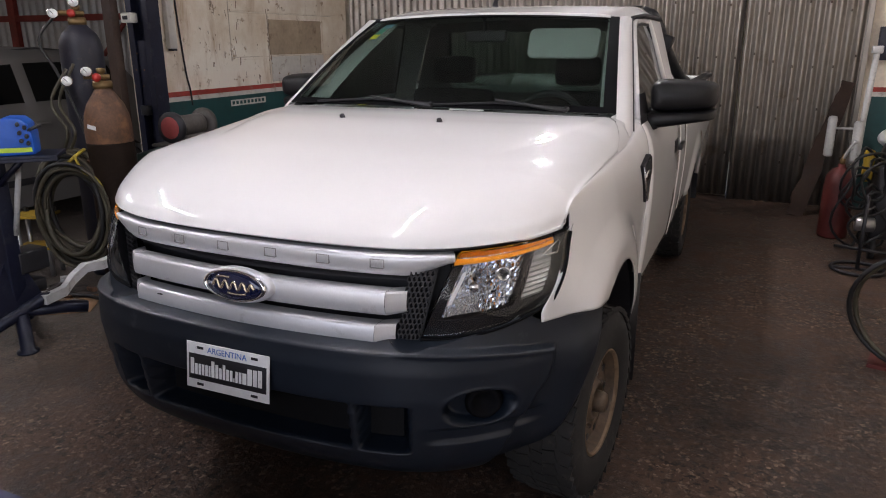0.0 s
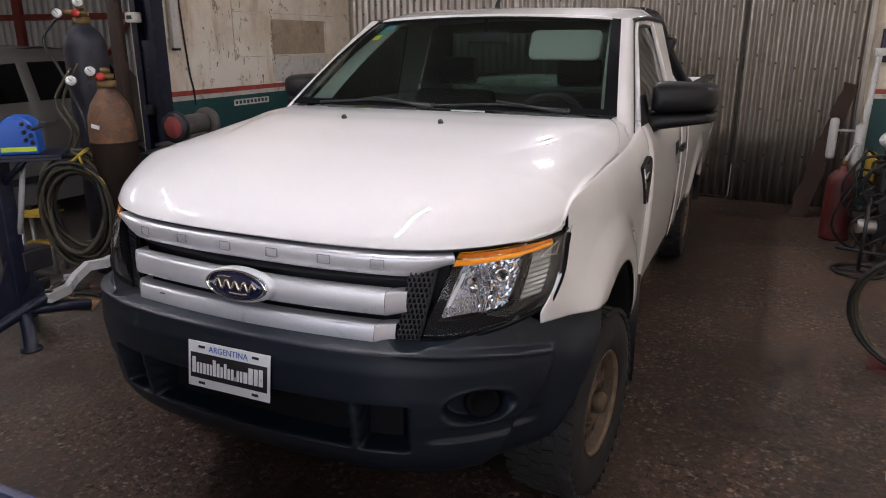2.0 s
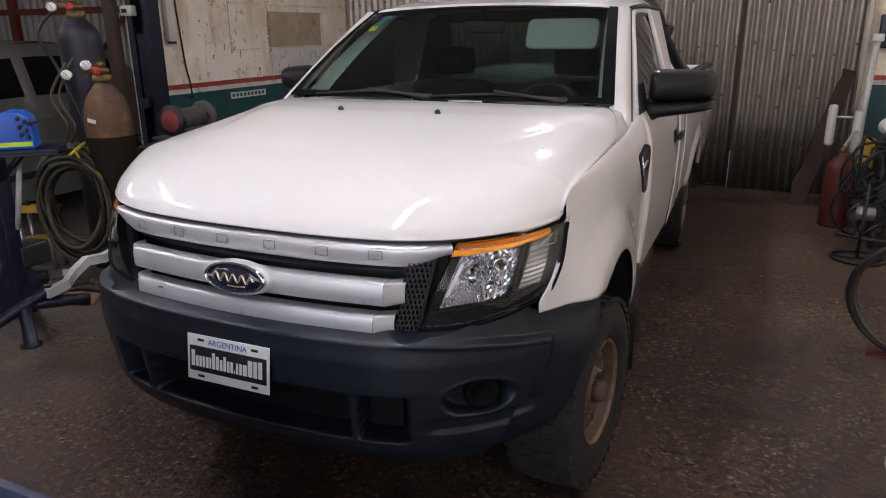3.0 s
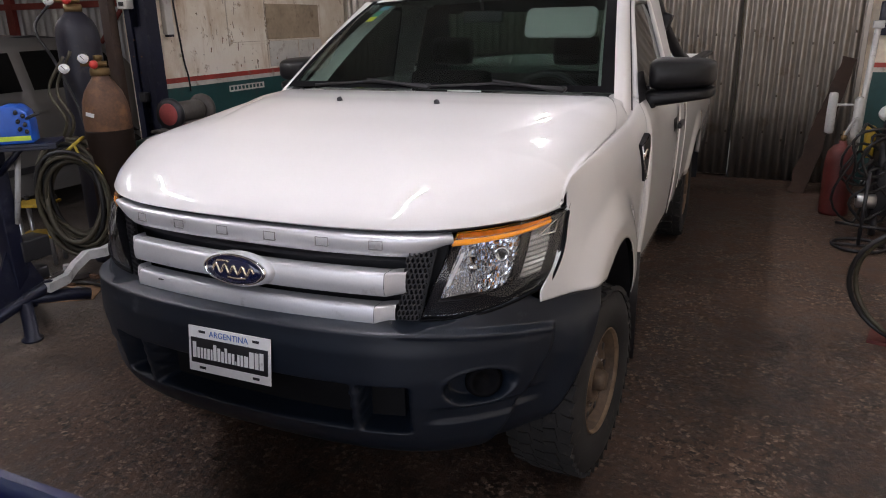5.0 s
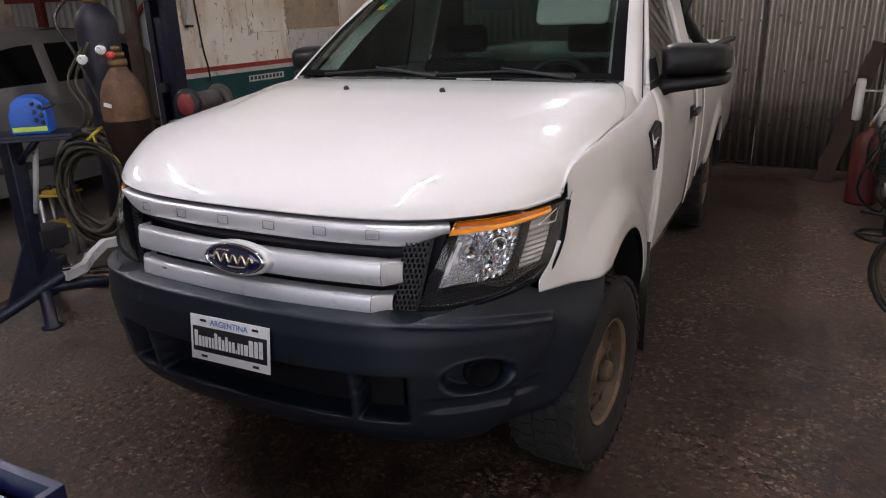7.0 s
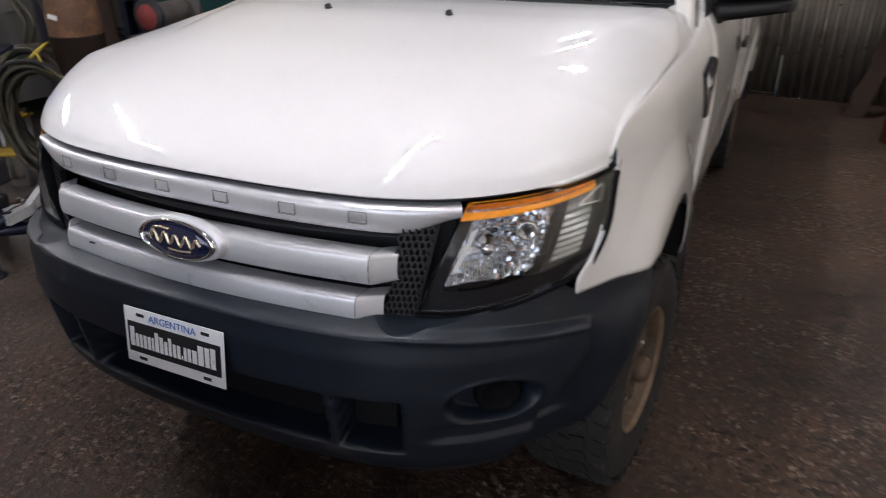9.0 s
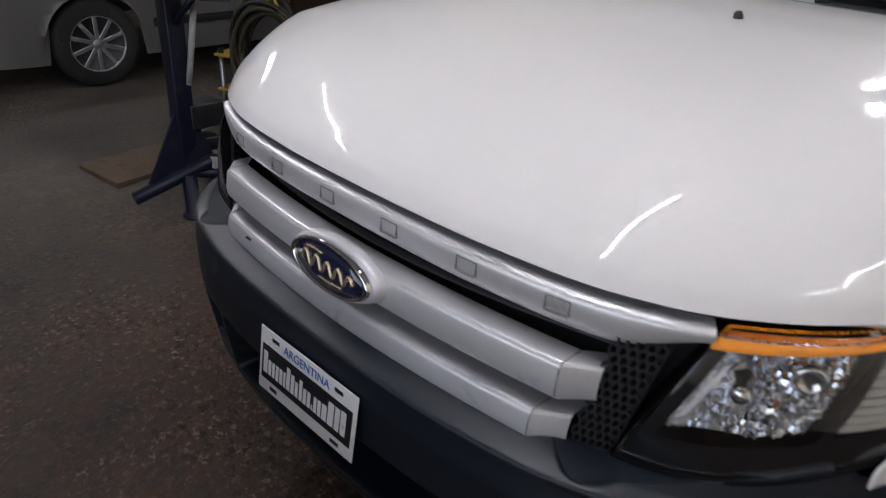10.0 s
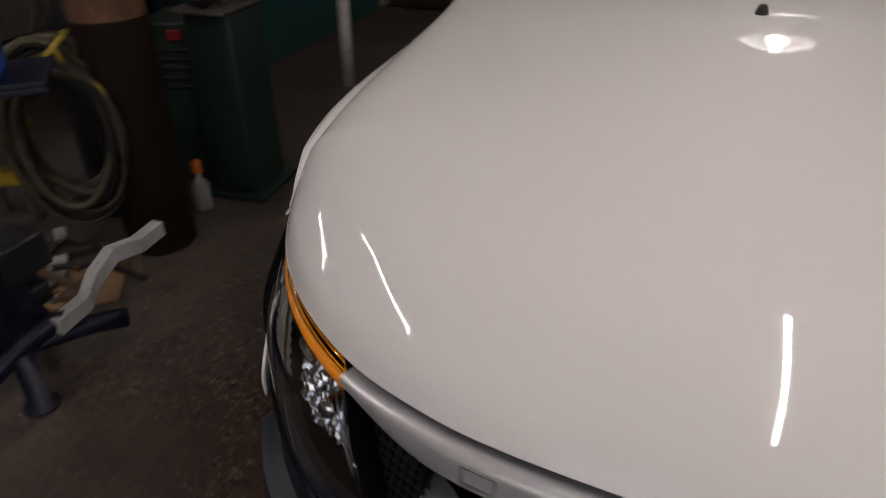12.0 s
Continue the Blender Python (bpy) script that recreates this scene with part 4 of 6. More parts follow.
# ---- cab ----
def wind(u, v, o=0.0):
    w = 2 * u - 1
    xb, yb, zb = 0.812 * w, 1.40 + 0.115 * w * w, 1.318 + 0.012 * (1 - w * w)
    xt, yt, zt = 0.678 * w, 2.10 + 0.075 * w * w, 1.742 - 0.022 * w * w
    bul = 0.018 * math.sin(math.pi * v)
    return (lerp(xb, xt, v), lerp(yb, yt, v) - bul * 0.5 + o, lerp(zb, zt, v) + bul)


ws = part("windscreen", grid(wind, 32, 20), GLASS, truck, "dark green tinted windscreen")
ws.visible_shadow = False
thick(ws, 0.005)


def frame_strip(u0, u1, v0, v1, o, n=24):
    bm = bmesh.new()
    vs = [[bm.verts.new(wind(lerp(u0, u1, i / n), lerp(v0, v1, j / 4), o)) for j in range(5)] for i in range(n + 1)]
    for i in range(n):
        for j in range(4):
            bm.faces.new((vs[i][j], vs[i + 1][j], vs[i + 1][j + 1], vs[i][j + 1]))
    return bm


for a in ((0, 1, 0.955, 1.0), (0, 1, 0.0, 0.05), (0, 0.022, 0, 1), (0.968, 1, 0, 1)):
    part("windscreen_border", frame_strip(*a, -0.004), PITCH, ws)
# cowl panel under the screen
part("cowl", grid(lambda u, v: (lerp(-0.80, 0.80, u), lerp(1.375 + 0.085 * (2 * u - 1) ** 2, 1.43 + 0.10 * (2 * u - 1) ** 2, v), lerp(hood_z(lerp(-0.80, 0.80, u), 1.40) - 0.014, 1.312, v * 0.8)), 40, 3), BLACK, truck, "black plastic cowl with wipers")


def roof_shape(u, v):
    w = 2 * u - 1
    yf, yb = 2.085 + 0.075 * w * w, 3.06
    y = lerp(yf, yb, v)
    half = lerp(0.700, 0.756, step(0.0, 0.55, v))
    zc = 1.742 + 0.062 * math.sin(min(1, v * 1.5 + 0.04) * math.pi / 2) - 0.03 * step(0.7, 1, v)
    z = zc - 0.022 * w * w - 0.05 * step(0.86, 1.0, abs(w)) ** 1.5
    return (half * w, y, z)


roof = part("cab_roof", grid(roof_shape, 40, 30), PAINT, truck, "white cab roof")
thick(roof, 0.02)
part("antenna_base", tube([(0.0, 2.26, 1.785), (0.0, 2.27, 1.81), (0.005, 2.285, 1.83), (0.012, 2.33, 1.90)], [0.016, 0.012, 0.007, 0.004], 8), BLACK, roof, "short black roof antenna")
for sx in (-1, 1):
    # A pillar
    def apil(u, v):
        v = lerp(-0.20, 1.0, v)
        a = Vector(wind(0.5 + sx * 0.5, v))
        out = Vector((sx * lerp(0.874, 0.738, v), lerp(1.585, 2.185, v), lerp(1.285, 1.706, v)))
        p = a.lerp(out, u)
        bul = math.sin(math.pi * u) * 0.016
        return (p.x + sx * bul * 0.6, p.y - bul * 0.8, p.z + bul * 0.6)
    pil = part("a_pillar", grid(apil, 8, 20), PAINT, truck)
    part("pillar_seam", tube([apil(0.97, k / 16) for k in range(17)], 0.0045, 6), BLACK, pil)
    # door window frame, glass, and pillars
    fr = [(0.874, 1.65, 1.285), (0.800, 1.94, 1.515), (0.746, 2.17, 1.672), (0.738, 2.32, 1.702), (0.738, 2.58, 1.708), (0.756, 2.65, 1.67), (0.872, 2.73, 1.285)]
    fp = smooth_path([(sx * x, y, z) for x, y, z in fr], 6)
    part("window_frame", tube([(p.x * 1.004, p.y, p.z) for p in fp], 0.016, 8), PAINT, truck)
    part("window_seal", tube([(p.x * 1.0, p.y, p.z - 0.02) for p in fp], 0.012, 6), BLACK, truck)
    part("belt_seal", boxes((sx * 0.880 - 0.010, sx * 0.880 + 0.010, 1.66, 2.74, 1.280, 1.298)), BLACK, truck)
    bm = bmesh.new()
    bm.faces.new([bm.verts.new((p.x * 0.995, p.y, p.z - 0.012)) for p in fp])
    g = part("door_glass", bm, TINT, truck, "", False)
    g.visible_shadow = False
    thick(g, 0.004)
    part("b_pillar", grid(lambda u, v: (sx * (lerp(0.872, 0.738, v) + 0.006), lerp(lerp(2.745, 2.66, v), 3.06, u), lerp(1.285, 1.735, v)), 6, 10), PAINT, truck)
    # sun-roof rail on the drip edge
    part("drip_rail", tube([(sx * 0.735, 2.2, 1.712), (sx * 0.755, 2.45, 1.732), (sx * 0.756, 3.0, 1.724)], 0.012, 6), BLACK, truck)
    # door mirror
    def shell(z0l, z0r, z1l, z1r, x0, x1, n=5.0):
        """A rounded housing that narrows towards its front."""
        def f(u, v):
            a = 2 * math.pi * u
            c, q = math.cos(a), math.sin(a)
            ex = 2 / n
            px, pz = math.copysign(abs(c) ** ex, c), math.copysign(abs(q) ** ex, q)
            d = -0.105 + 0.185 * v
            k = (1 - (1 - min(1.0, v / 0.6)) ** 2.6) ** 0.5
            kx, kz = lerp(0.62, 1.0, k), lerp(0.45, 1.0, k)
            x = lerp(x0, x1, 0.5 + 0.5 * px * kx)
            w = (x - x0) / (x1 - x0)
            return (sx * x, 1.90 + d + 0.10 * w, lerp(lerp(z0l, z0r, w), lerp(z1l, z1r, w), 0.5 + 0.5 * pz * kz))
        bm = grid(f, 48, 14)
        bmesh.ops.remove_doubles(bm, verts=bm.verts, dist=0.0005)
        for d in (0, 1):
            ring = sorted((v for v in bm.verts if v.is_boundary and abs(v.co.y - (1.795 + 0.185 * d + 0.10 * (sx * v.co.x - x0) / (x1 - x0))) < 0.004), key=lambda v: math.atan2(v.co.z - 0.5 * lerp(z0l + z1l, z0r + z1r, (sx * v.co.x - x0) / (x1 - x0)), sx * v.co.x - 0.5 * (x0 + x1)))
            if len(ring) > 2:
                bm.faces.new(ring)
        return bm
    mir = part("door_mirror", shell(1.295, 1.308, 1.443, 1.428, 0.895, 1.172), MIRRORP, truck, "black plastic door mirror")
    part("mirror_lower", shell(1.214, 1.262, 1.296, 1.309, 0.866, 1.172, 7.0), MIRRORP, mir)
    part("mirror_glass", boxes((-0.115, 0.115, -0.002, 0.002, -0.055, 0.055), bevel=0.001, m=pose(sx * 1.035, 2.034, 1.368, 0, 0, sx * 20)), CHROME, mir, "mirror glass")
    part("mirror_arm", boxes((sx * 0.90 - 0.04, sx * 0.90 + 0.04, 1.82, 1.93, 1.222, 1.29), bevel=0.014), MIRRORP, mir)
    part("mirror_corner", grid(lambda u, v: (sx * (lerp(0.905, 0.868, v)), lerp(1.60 + 0.12 * v, 1.88, u), lerp(1.235, 1.385, v)), 2, 2), BLACK, truck)

for sx in (-1, 1):
    def cap(u, v):
        x = lerp(0.794, 0.8885, u)
        y = lerp(REAR_CUT(min(x, 0.884)) + 0.006, 1.63, v)
        z = hood_z(x, min(y, 1.5)) + 0.25 * max(0.0, y - 1.5)
        return (sx * x, y, lerp(z, SEAM_Z(y), step(0.6, 1.0, u) if y > 1.45 else 0.0) if u < 1 else SEAM_Z(y))
    corner = part("cowl_corner", grid(cap, 24, 16), PAINT, truck)
    part("cowl_end", grid(lambda u, v: (sx * lerp(0.738, 0.806, u), lerp(1.48, 1.57, v) - 0.03 * (1 - u), lerp(1.276, 1.330, v) + 0.012 * math.sin(math.pi * u)), 8, 6), BLACK, corner, "black plastic cowl corner piece")

# rear cab wall with its window, cab floor and underbody
bm = boxes((-0.88, 0.88, 3.04, 3.08, 0.5, 1.28), (-0.85, -0.60, 3.04, 3.08, 1.28, 1.70), (0.60, 0.85, 3.04, 3.08, 1.28, 1.70), (-0.70, 0.70, 3.04, 3.08, 1.66, 1.77))
for v in bm.verts:
    if v.co.z > 1.5 and abs(v.co.x) > 0.8:
        v.co.x = math.copysign(0.745, v.co.x)
rw = part("cab_back", bm, INTERIOR, truck, "", False)
bg = part("back_glass", boxes((-0.60, 0.60, 3.055, 3.062, 1.28, 1.66)), GLASS, rw, "", False)
bg.visible_shadow = False
part("headliner", grid(lambda u, v: (lerp(-0.62, 0.62, u), lerp(2.13, 3.03, v), 1.715 + 0.02 * math.sin(math.pi * u)), 8, 4), VISOR, truck)
for a in ((-0.56, 0.56, 0.36, 5.1, 0.34, 0.50), (-0.88, 0.88, 1.32, 3.08, 0.46, 0.52), (-0.56, 0.56, 0.36, 1.35, 0.5, 1.0), (-0.85, 0.85, 3.12, 5.2, 0.75, 0.80)):
    part("underbody", boxes(a, bevel=0.01), BLACK, truck, "", False)
part("firewall", boxes((-0.84, 0.84, 1.36, 1.40, 0.5, 1.17), (-0.70, 0.70, 1.40, 1.42, 0.5, 1.26)), INTERIOR, truck, "", False)
part("bed_front", boxes((-0.9, 0.9, 3.12, 3.15, 0.75, 1.32)), PAINT, truck, "", False)
part("tailgate", boxes((-0.9, 0.9, 5.19, 5.24, 0.62, 1.31), bevel=0.008), PAINT, truck, "", False)
for cy in (WHEEL_Y, REAR_Y):
    for sx in (-1, 1):
        part("wheel_liner", grid(lambda u, v: (sx * lerp(0.60, 0.945, v), (ARCH_Y if cy < 2 else cy) - 0.475 * math.cos(math.pi * lerp(0.2, 1.0, u)), WHEEL_Z + (0.51 if cy < 2 else 0.455) * math.sin(math.pi * lerp(0.2, 1.0, u))), 24, 2), BLACK, truck)
        part("wheel_well", boxes((sx * 0.60 - 0.006, sx * 0.60 + 0.006, cy - 0.46, cy + 0.46, 0.3, 0.83)), BLACK, truck, "", False)

# interior
dash = part("dashboard", grid(lambda u, v: (lerp(-0.80, 0.80, u), 1.46 + 0.10 * (2 * u - 1) ** 2 + 0.42 * v, 1.285 - 0.02 * v - 0.20 * step(0.75, 1, v) + 0.035 * math.exp(-(((lerp(-0.8, 0.8, u)) - 0.38) / 0.17) ** 2) * step(0.3, 0.7, v)), 40, 16), INTERIOR, truck, "dark grey dashboard")
part("paper", boxes((-0.10, 0.06, -0.05, 0.05, 0, 0.002), m=pose(0.12, 1.62, 1.30, 8, 0, 20)), VISOR, dash, "folded pale paper", False)
sw = [(0.185 * math.cos(a), 0.185 * math.sin(a), 0) for a in [2 * math.pi * k / 36 for k in range(36)]]
swm = pose(0.38, 1.98, 1.19, 62, 0, 0)
wheel = part("steering_wheel", tube([swm @ Vector(p) for p in sw], 0.016, 8, closed=True), BLACK, truck, "black steering wheel")
part("wheel_hub", boxes((-0.15, 0.15, -0.02, 0.02, -0.02, 0.0), (-0.06, 0.06, -0.07, 0.06, -0.03, 0.01), bevel=0.006, m=swm), BLACK, wheel)
for sx in (-1, 1):
    seat = part("seat", boxes((sx * 0.38 - 0.25, sx * 0.38 + 0.25, 2.50, 2.66, 0.9, 1.33), bevel=0.05), SEATM, truck, "dark grey cloth seat")
    part("seat_base", boxes((sx * 0.38 - 0.26, sx * 0.38 + 0.26, 2.05, 2.6, 0.72, 0.92), bevel=0.05), SEATM, seat)
    part("headrest", boxes((sx * 0.38 - 0.13, sx * 0.38 + 0.13, 2.56, 2.66, 1.36, 1.52), bevel=0.04), SEATM, seat)
part("sun_visor", rounded_slab(0.245, 0.605, -0.155, 0.0, 0.012, 0.035, pose(0, 2.12, 1.665, -24, 0, 0)), VISOR, truck, "pale grey fabric sun visor folded down")
for sx in (-1, 1):
    part("pillar_trim", grid(lambda u, v: tuple(np.array(wind(0.5 + sx * lerp(0.478, 0.45 if sx > 0 else 0.395, u), lerp(0.02, 0.97, v), 0.075)) + np.array((0, 0, -0.02))), 3, 16), VISOR, truck, "pale grey pillar trim")
part("interior_mirror", boxes((-0.11, 0.11, 2.12, 2.145, 1.60, 1.66), bevel=0.01), BLACK, truck)
part("mirror_stem", tube([(0, 2.10, 1.72), (0, 2.12, 1.66)], 0.010, 6), BLACK, truck)
STICK_Y = mat("yellow_sticker", (0.62, 0.60, 0.02), 0.5, 0, 0.08, 20, 60, 0)
STICK_B = mat("blue_sticker", (0.10, 0.26, 0.34), 0.5, 0, 0.08, 20, 60, 0)
STICK_G = mat("green_sticker", (0.03, 0.22, 0.16), 0.5, 0, 0.08, 20, 60, 0)
for nm, mt, u0, u1, v0, v1 in (("sticker", STICK_Y, 0.085, 0.118, 0.69, 0.755), ("sticker", STICK_G, 0.09, 0.122, 0.755, 0.83), ("sticker", STICK_B, 0.092, 0.135, 0.84, 0.90)):
    part(nm, grid(lambda u, v: wind(lerp(u0, u1, u), lerp(v0, v1, v), 0.0075), 3, 3), mt, ws, "small inspection sticker on the windscreen")
# wipers
for x0, x1, y0 in ((-0.62, 0.02, 1.40), (0.0, 0.62, 1.385)):
    a, b, c = Vector(wind(0.5 + x0 / 1.6 * 0.98, 0.02, -0.02)), Vector(wind(0.5 + (x0 + x1) / 2 / 1.6, 0.055, -0.02)), Vector(wind(0.5 + x1 / 1.6 * 0.98, 0.03, -0.02))
    w = part("wiper", tube([a, b, c], 0.006, 6), BLACK, truck, "black wiper blade")
    part("wiper_arm", tube([c, c + Vector((0.0, -0.015, -0.01)), b + Vector((0.0, -0.01, 0.014))], [0.014, 0.010, 0.005], 6), BLACK, w)
# roll bar behind the cab
for sx in (-1, 1):
    rb = smooth_path([(sx * 0.62, 3.20, 1.78), (sx * 0.70, 3.21, 1.735), (sx * 0.768, 3.32, 1.55), (sx * 0.832, 3.57, 1.38), (sx * 0.855, 3.78, 1.335)], 6)
    bar_ = part("roll_bar", tube(rb, 0.034, 10), BLACK, truck, "black tubular roll bar")
    part("bar_lamp", boxes((-0.036, 0.036, -0.05, 0.05, -0.05, 0.05), bevel=0.014, m=pose(sx * 0.768, 3.28, 1.59, 0, sx * 20, 0)), BLACK, bar_)
part("roll_bar_top", tube([(-0.62, 3.20, 1.78), (0.62, 3.20, 1.78)], 0.034, 10), BLACK, truck)

# ---- number plate ----
plate = part("number_plate", boxes((-0.1525, 0.1525, -0.0015, 0.0015, -0.072, 0.072), bevel=0.0012), PLATE, truck, "white and black front plate with blue heading")
plate.matrix_world = pose(0, -0.004, 0.673, -7.5, 0, 0.6)
part("plate_band", boxes((-0.143, 0.143, -0.0026, -0.0016, -0.044, 0.036), bevel=0.0004), INK, plate)
x = -0.136
for k, (w, h) in enumerate([(0.016, 0.05), (0.012, 0.034), (0.011, 0.034), (0.012, 0.034), (0.012, 0.034), (0.009, 0.034), (0.014, 0.05), (0.013, 0.042), (0.012, 0.034), (0.012, 0.046), (0.012, 0.034), (0.012, 0.034), (0.006, 0.012), (0.011, 0.034), (0.012, 0.034), (0.017, 0.034), (0.019, 0.05), (0.016, 0.05), (0.017, 0.052)]):
    part("plate_bar", boxes((x, x + w - 0.0025, -0.0034, -0.0027, -0.028, -0.028 + h)), PLATE, plate, "", False)
    x += w + 0.0012
for px, pz in ((-0.10, 0.056), (0.10, 0.056), (-0.10, -0.058), (0.10, -0.058)):
    part("plate_slot", boxes((px - 0.012, px + 0.012, -0.0026, -0.0016, pz - 0.004, pz + 0.004)), INK, plate, "", False)
fc = bpy.data.curves.new("plate_heading", "FONT")
fc.body, fc.size, fc.align_x, fc.align_y, fc.extrude = "ARGENTINA", 0.026, "CENTER", "CENTER", 0.0004
fo = new("plate_heading", fc)
fo.parent = plate
fo.matrix_local = pose(0, -0.0024, 0.0525, 90, 0, 0)
fc.materials.append(INKB)
part("plate_bracket", boxes((-0.10, 0.10, 0.004, 0.03, -0.03, 0.03), m=pose(0, 0, 0.673)), BLACK, truck, "", False)

# ---- wheels ----
TYRE_R, TYRE_W = 0.360, 0.245


def make_wheel(parent):
    hw = TYRE_W / 2
    prof = [(0.184, -hw + 0.03), (0.205, -hw + 0.006), (0.27, -hw - 0.004), (0.315, -hw + 0.004), (0.342, -hw + 0.022), (0.350, -hw + 0.05), (0.352, 0), (0.350, hw - 0.05), (0.342, hw - 0.022), (0.315, hw - 0.004), (0.27, hw + 0.004), (0.205, hw - 0.006), (0.184, hw - 0.03), (0.184, -hw + 0.03)]
    bm = bmesh.new()
    rings = []
    for r, h in prof[:-1]:
        rings.append([bm.verts.new((h, r * math.cos(2 * math.pi * k / 64), r * math.sin(2 * math.pi * k / 64))) for k in range(64)])
    for i in range(len(rings)):
        a, b = rings[i], rings[(i + 1) % len(rings)]
        for k in range(64):
            bm.faces.new((a[k], a[(k + 1) % 64], b[(k + 1) % 64], b[k]))
    tyre = part("tyre", bm, RUBBER, parent, "dusty black all-terrain tyre")
    bm = bmesh.new()
    for row, (h0, h1, n, ph, r) in enumerate(((-0.118, -0.075, 40, 0, 0.338), (-0.068, -0.026, 40, 0.5, 0.346), (-0.019, 0.019, 44, 0.2, 0.347), (0.026, 0.068, 40, 0.0, 0.346), (0.075, 0.118, 40, 0.5, 0.338))):
        for k in range(n):
            a = 2 * math.pi * (k + ph) / n
            w = math.pi * r / n * 0.86
            skew = 0.008 * (1 if row % 2 else -1)
            box(bm, h0, h1, -w, w, r - 0.006, 0.3555 if 0 < row < 4 else 0.3485, pose(0, 0, 0, math.degrees(a), 0, 0) @ pose(0, 0, 0, 0, 0, math.degrees(skew / 0.04)))
    part("tread", bm, RUBBER, tyre, "", False)
    rim = part("rim", lathe_x([(0.186, 0.094), (0.196, 0.109), (0.191, 0.114), (0.186, 0.107), (0.183, 0.100)]), RIM, parent, "dusty tan painted steel rim")
    part("rim_disc", lathe_x([(0.183, 0.1002), (0.179, 0.085), (0.175, 0.060), (0.170, 0.046), (0.162, 0.052), (0.15, 0.072), (0.12, 0.074), (0.10, 0.062), (0.085, 0.068), (0.072, 0.088), (0.060, 0.092), (0.055, 0.080), (0.001, 0.080)]), RIMD, rim, "rust brown recessed wheel disc")
    for k in range(10):
        a = 2 * math.pi * k / 10
        part("rim_hole", lathe([(0.001, 0.003), (0.014, 0.003), (0.016, 0.0)], 14, pose(0.0725, 0.137 * math.cos(a), 0.137 * math.sin(a), 0, 90, 0)), BLACK, rim)
    for k in range(6):
        a = 2 * math.pi * k / 6 + 0.3
        part("wheel_nut", lathe([(0.001, 0.02), (0.009, 0.019), (0.011, 0.015), (0.011, 0.0)], 6, pose(0.062, 0.098 * math.cos(a), 0.098 * math.sin(a), 0, 90, 0)), CHROME, rim, "", False)
    part("hub_cap", lathe([(0.001, 0.05), (0.03, 0.048), (0.038, 0.035), (0.042, 0.0)], 24, pose(0.078, 0, 0, 0, 90, 0)), RIMD, rim)


def lathe_x(prof):
    return lathe([(r, h) for r, h in prof], 48, pose(0, 0, 0, 0, 90, 0), None, False)


for cy in (WHEEL_Y, REAR_Y):
    for sx in (-1, 1):
        wh = new("wheel")
        wh.parent = truck
        wh.matrix_world = pose(sx * (0.845 if cy < 2 else 0.795), cy, WHEEL_Z, 0, 0, (0 if sx > 0 else 180) - (5.5 if cy < 2 else 0))
        make_wheel(wh)

for sx in (-1, 1):
    part("mud_flap", boxes((sx * 0.81 - 0.16, sx * 0.81 + 0.16, 1.455, 1.463, 0.16, 0.66)), BLACK, truck)

# ---- grey car in the next bay ----
CARP = mat("grey_car_paint", (0.125, 0.12, 0.112), 0.4, 0.2, 0.05, 2, 120, 0.0, coat=0.6)
ALLOY = mat("alloy_silver", (0.55, 0.55, 0.55), 0.3, 0.9, 0.05, 8, 60, 0.0)
DARKGLASS = mat("dark_window_glass", (0.003, 0.0035, 0.004), 0.08, 0, 0.1, 8, 60, 0.0, spec=0.15)
car = thing("grey_car", "dusty grey hatchback car with dark windows in next bay", "car", (-5.35, 0.49, 0))
ROOFLINE = Curve1((0, 0.52), (0.06, 0.70), (0.25, 0.84), (0.95, 0.98), (1.2, 1.06), (1.75, 1.44), (2.2, 1.555), (2.6, 1.57), (3.1, 1.53), (3.45, 1.44), (3.66, 1.12), (3.74, 0.92), (3.78, 0.55))
NOSE = Curve1((0, 0.58), (0.12, 0.74), (0.4, 0.82), (1.2, 0.85), (3.2, 0.85), (3.6, 0.80), (3.78, 0.66))


def car_sec(y, v):
    top, w = ROOFLINE(y), NOSE(y)
    belt = min(1.05, top - 0.02)
    cab = max(0.0, top - 1.05)
    sec = [(1.0 * w, 0.20), (1.01 * w, 0.34), (1.0 * w, 0.62), (0.99 * w, belt - 0.07), (0.965 * w, belt), (w * (0.965 - 0.16 * min(1, cab / 0.5)), belt + cab * 0.82), (w * (0.80 - 0.1 * min(1, cab / 0.5)), belt + cab * 0.97 + 0.002), (0, top + 0.006)]
    k = v * (len(sec) - 1)
    i = min(int(k), len(sec) - 2)
    return lerp(sec[i][0], sec[i + 1][0], k - i), lerp(sec[i][1], sec[i + 1][1], k - i)


def car_body(u, v):
    y = 3.78 * u
    a = abs(2 * v - 1)
    x, z = car_sec(y, 1 - a)
    sg = -1 if v < 0.5 else 1
    for cy in (0.86, 3.25):
        r = math.hypot(y - cy, z - 0.31)
        if r < 0.355 and a > 0.5:
            z = 0.31 + math.sqrt(max(0, 0.355 ** 2 - (y - cy) ** 2))
    return (sg * x, y, z)


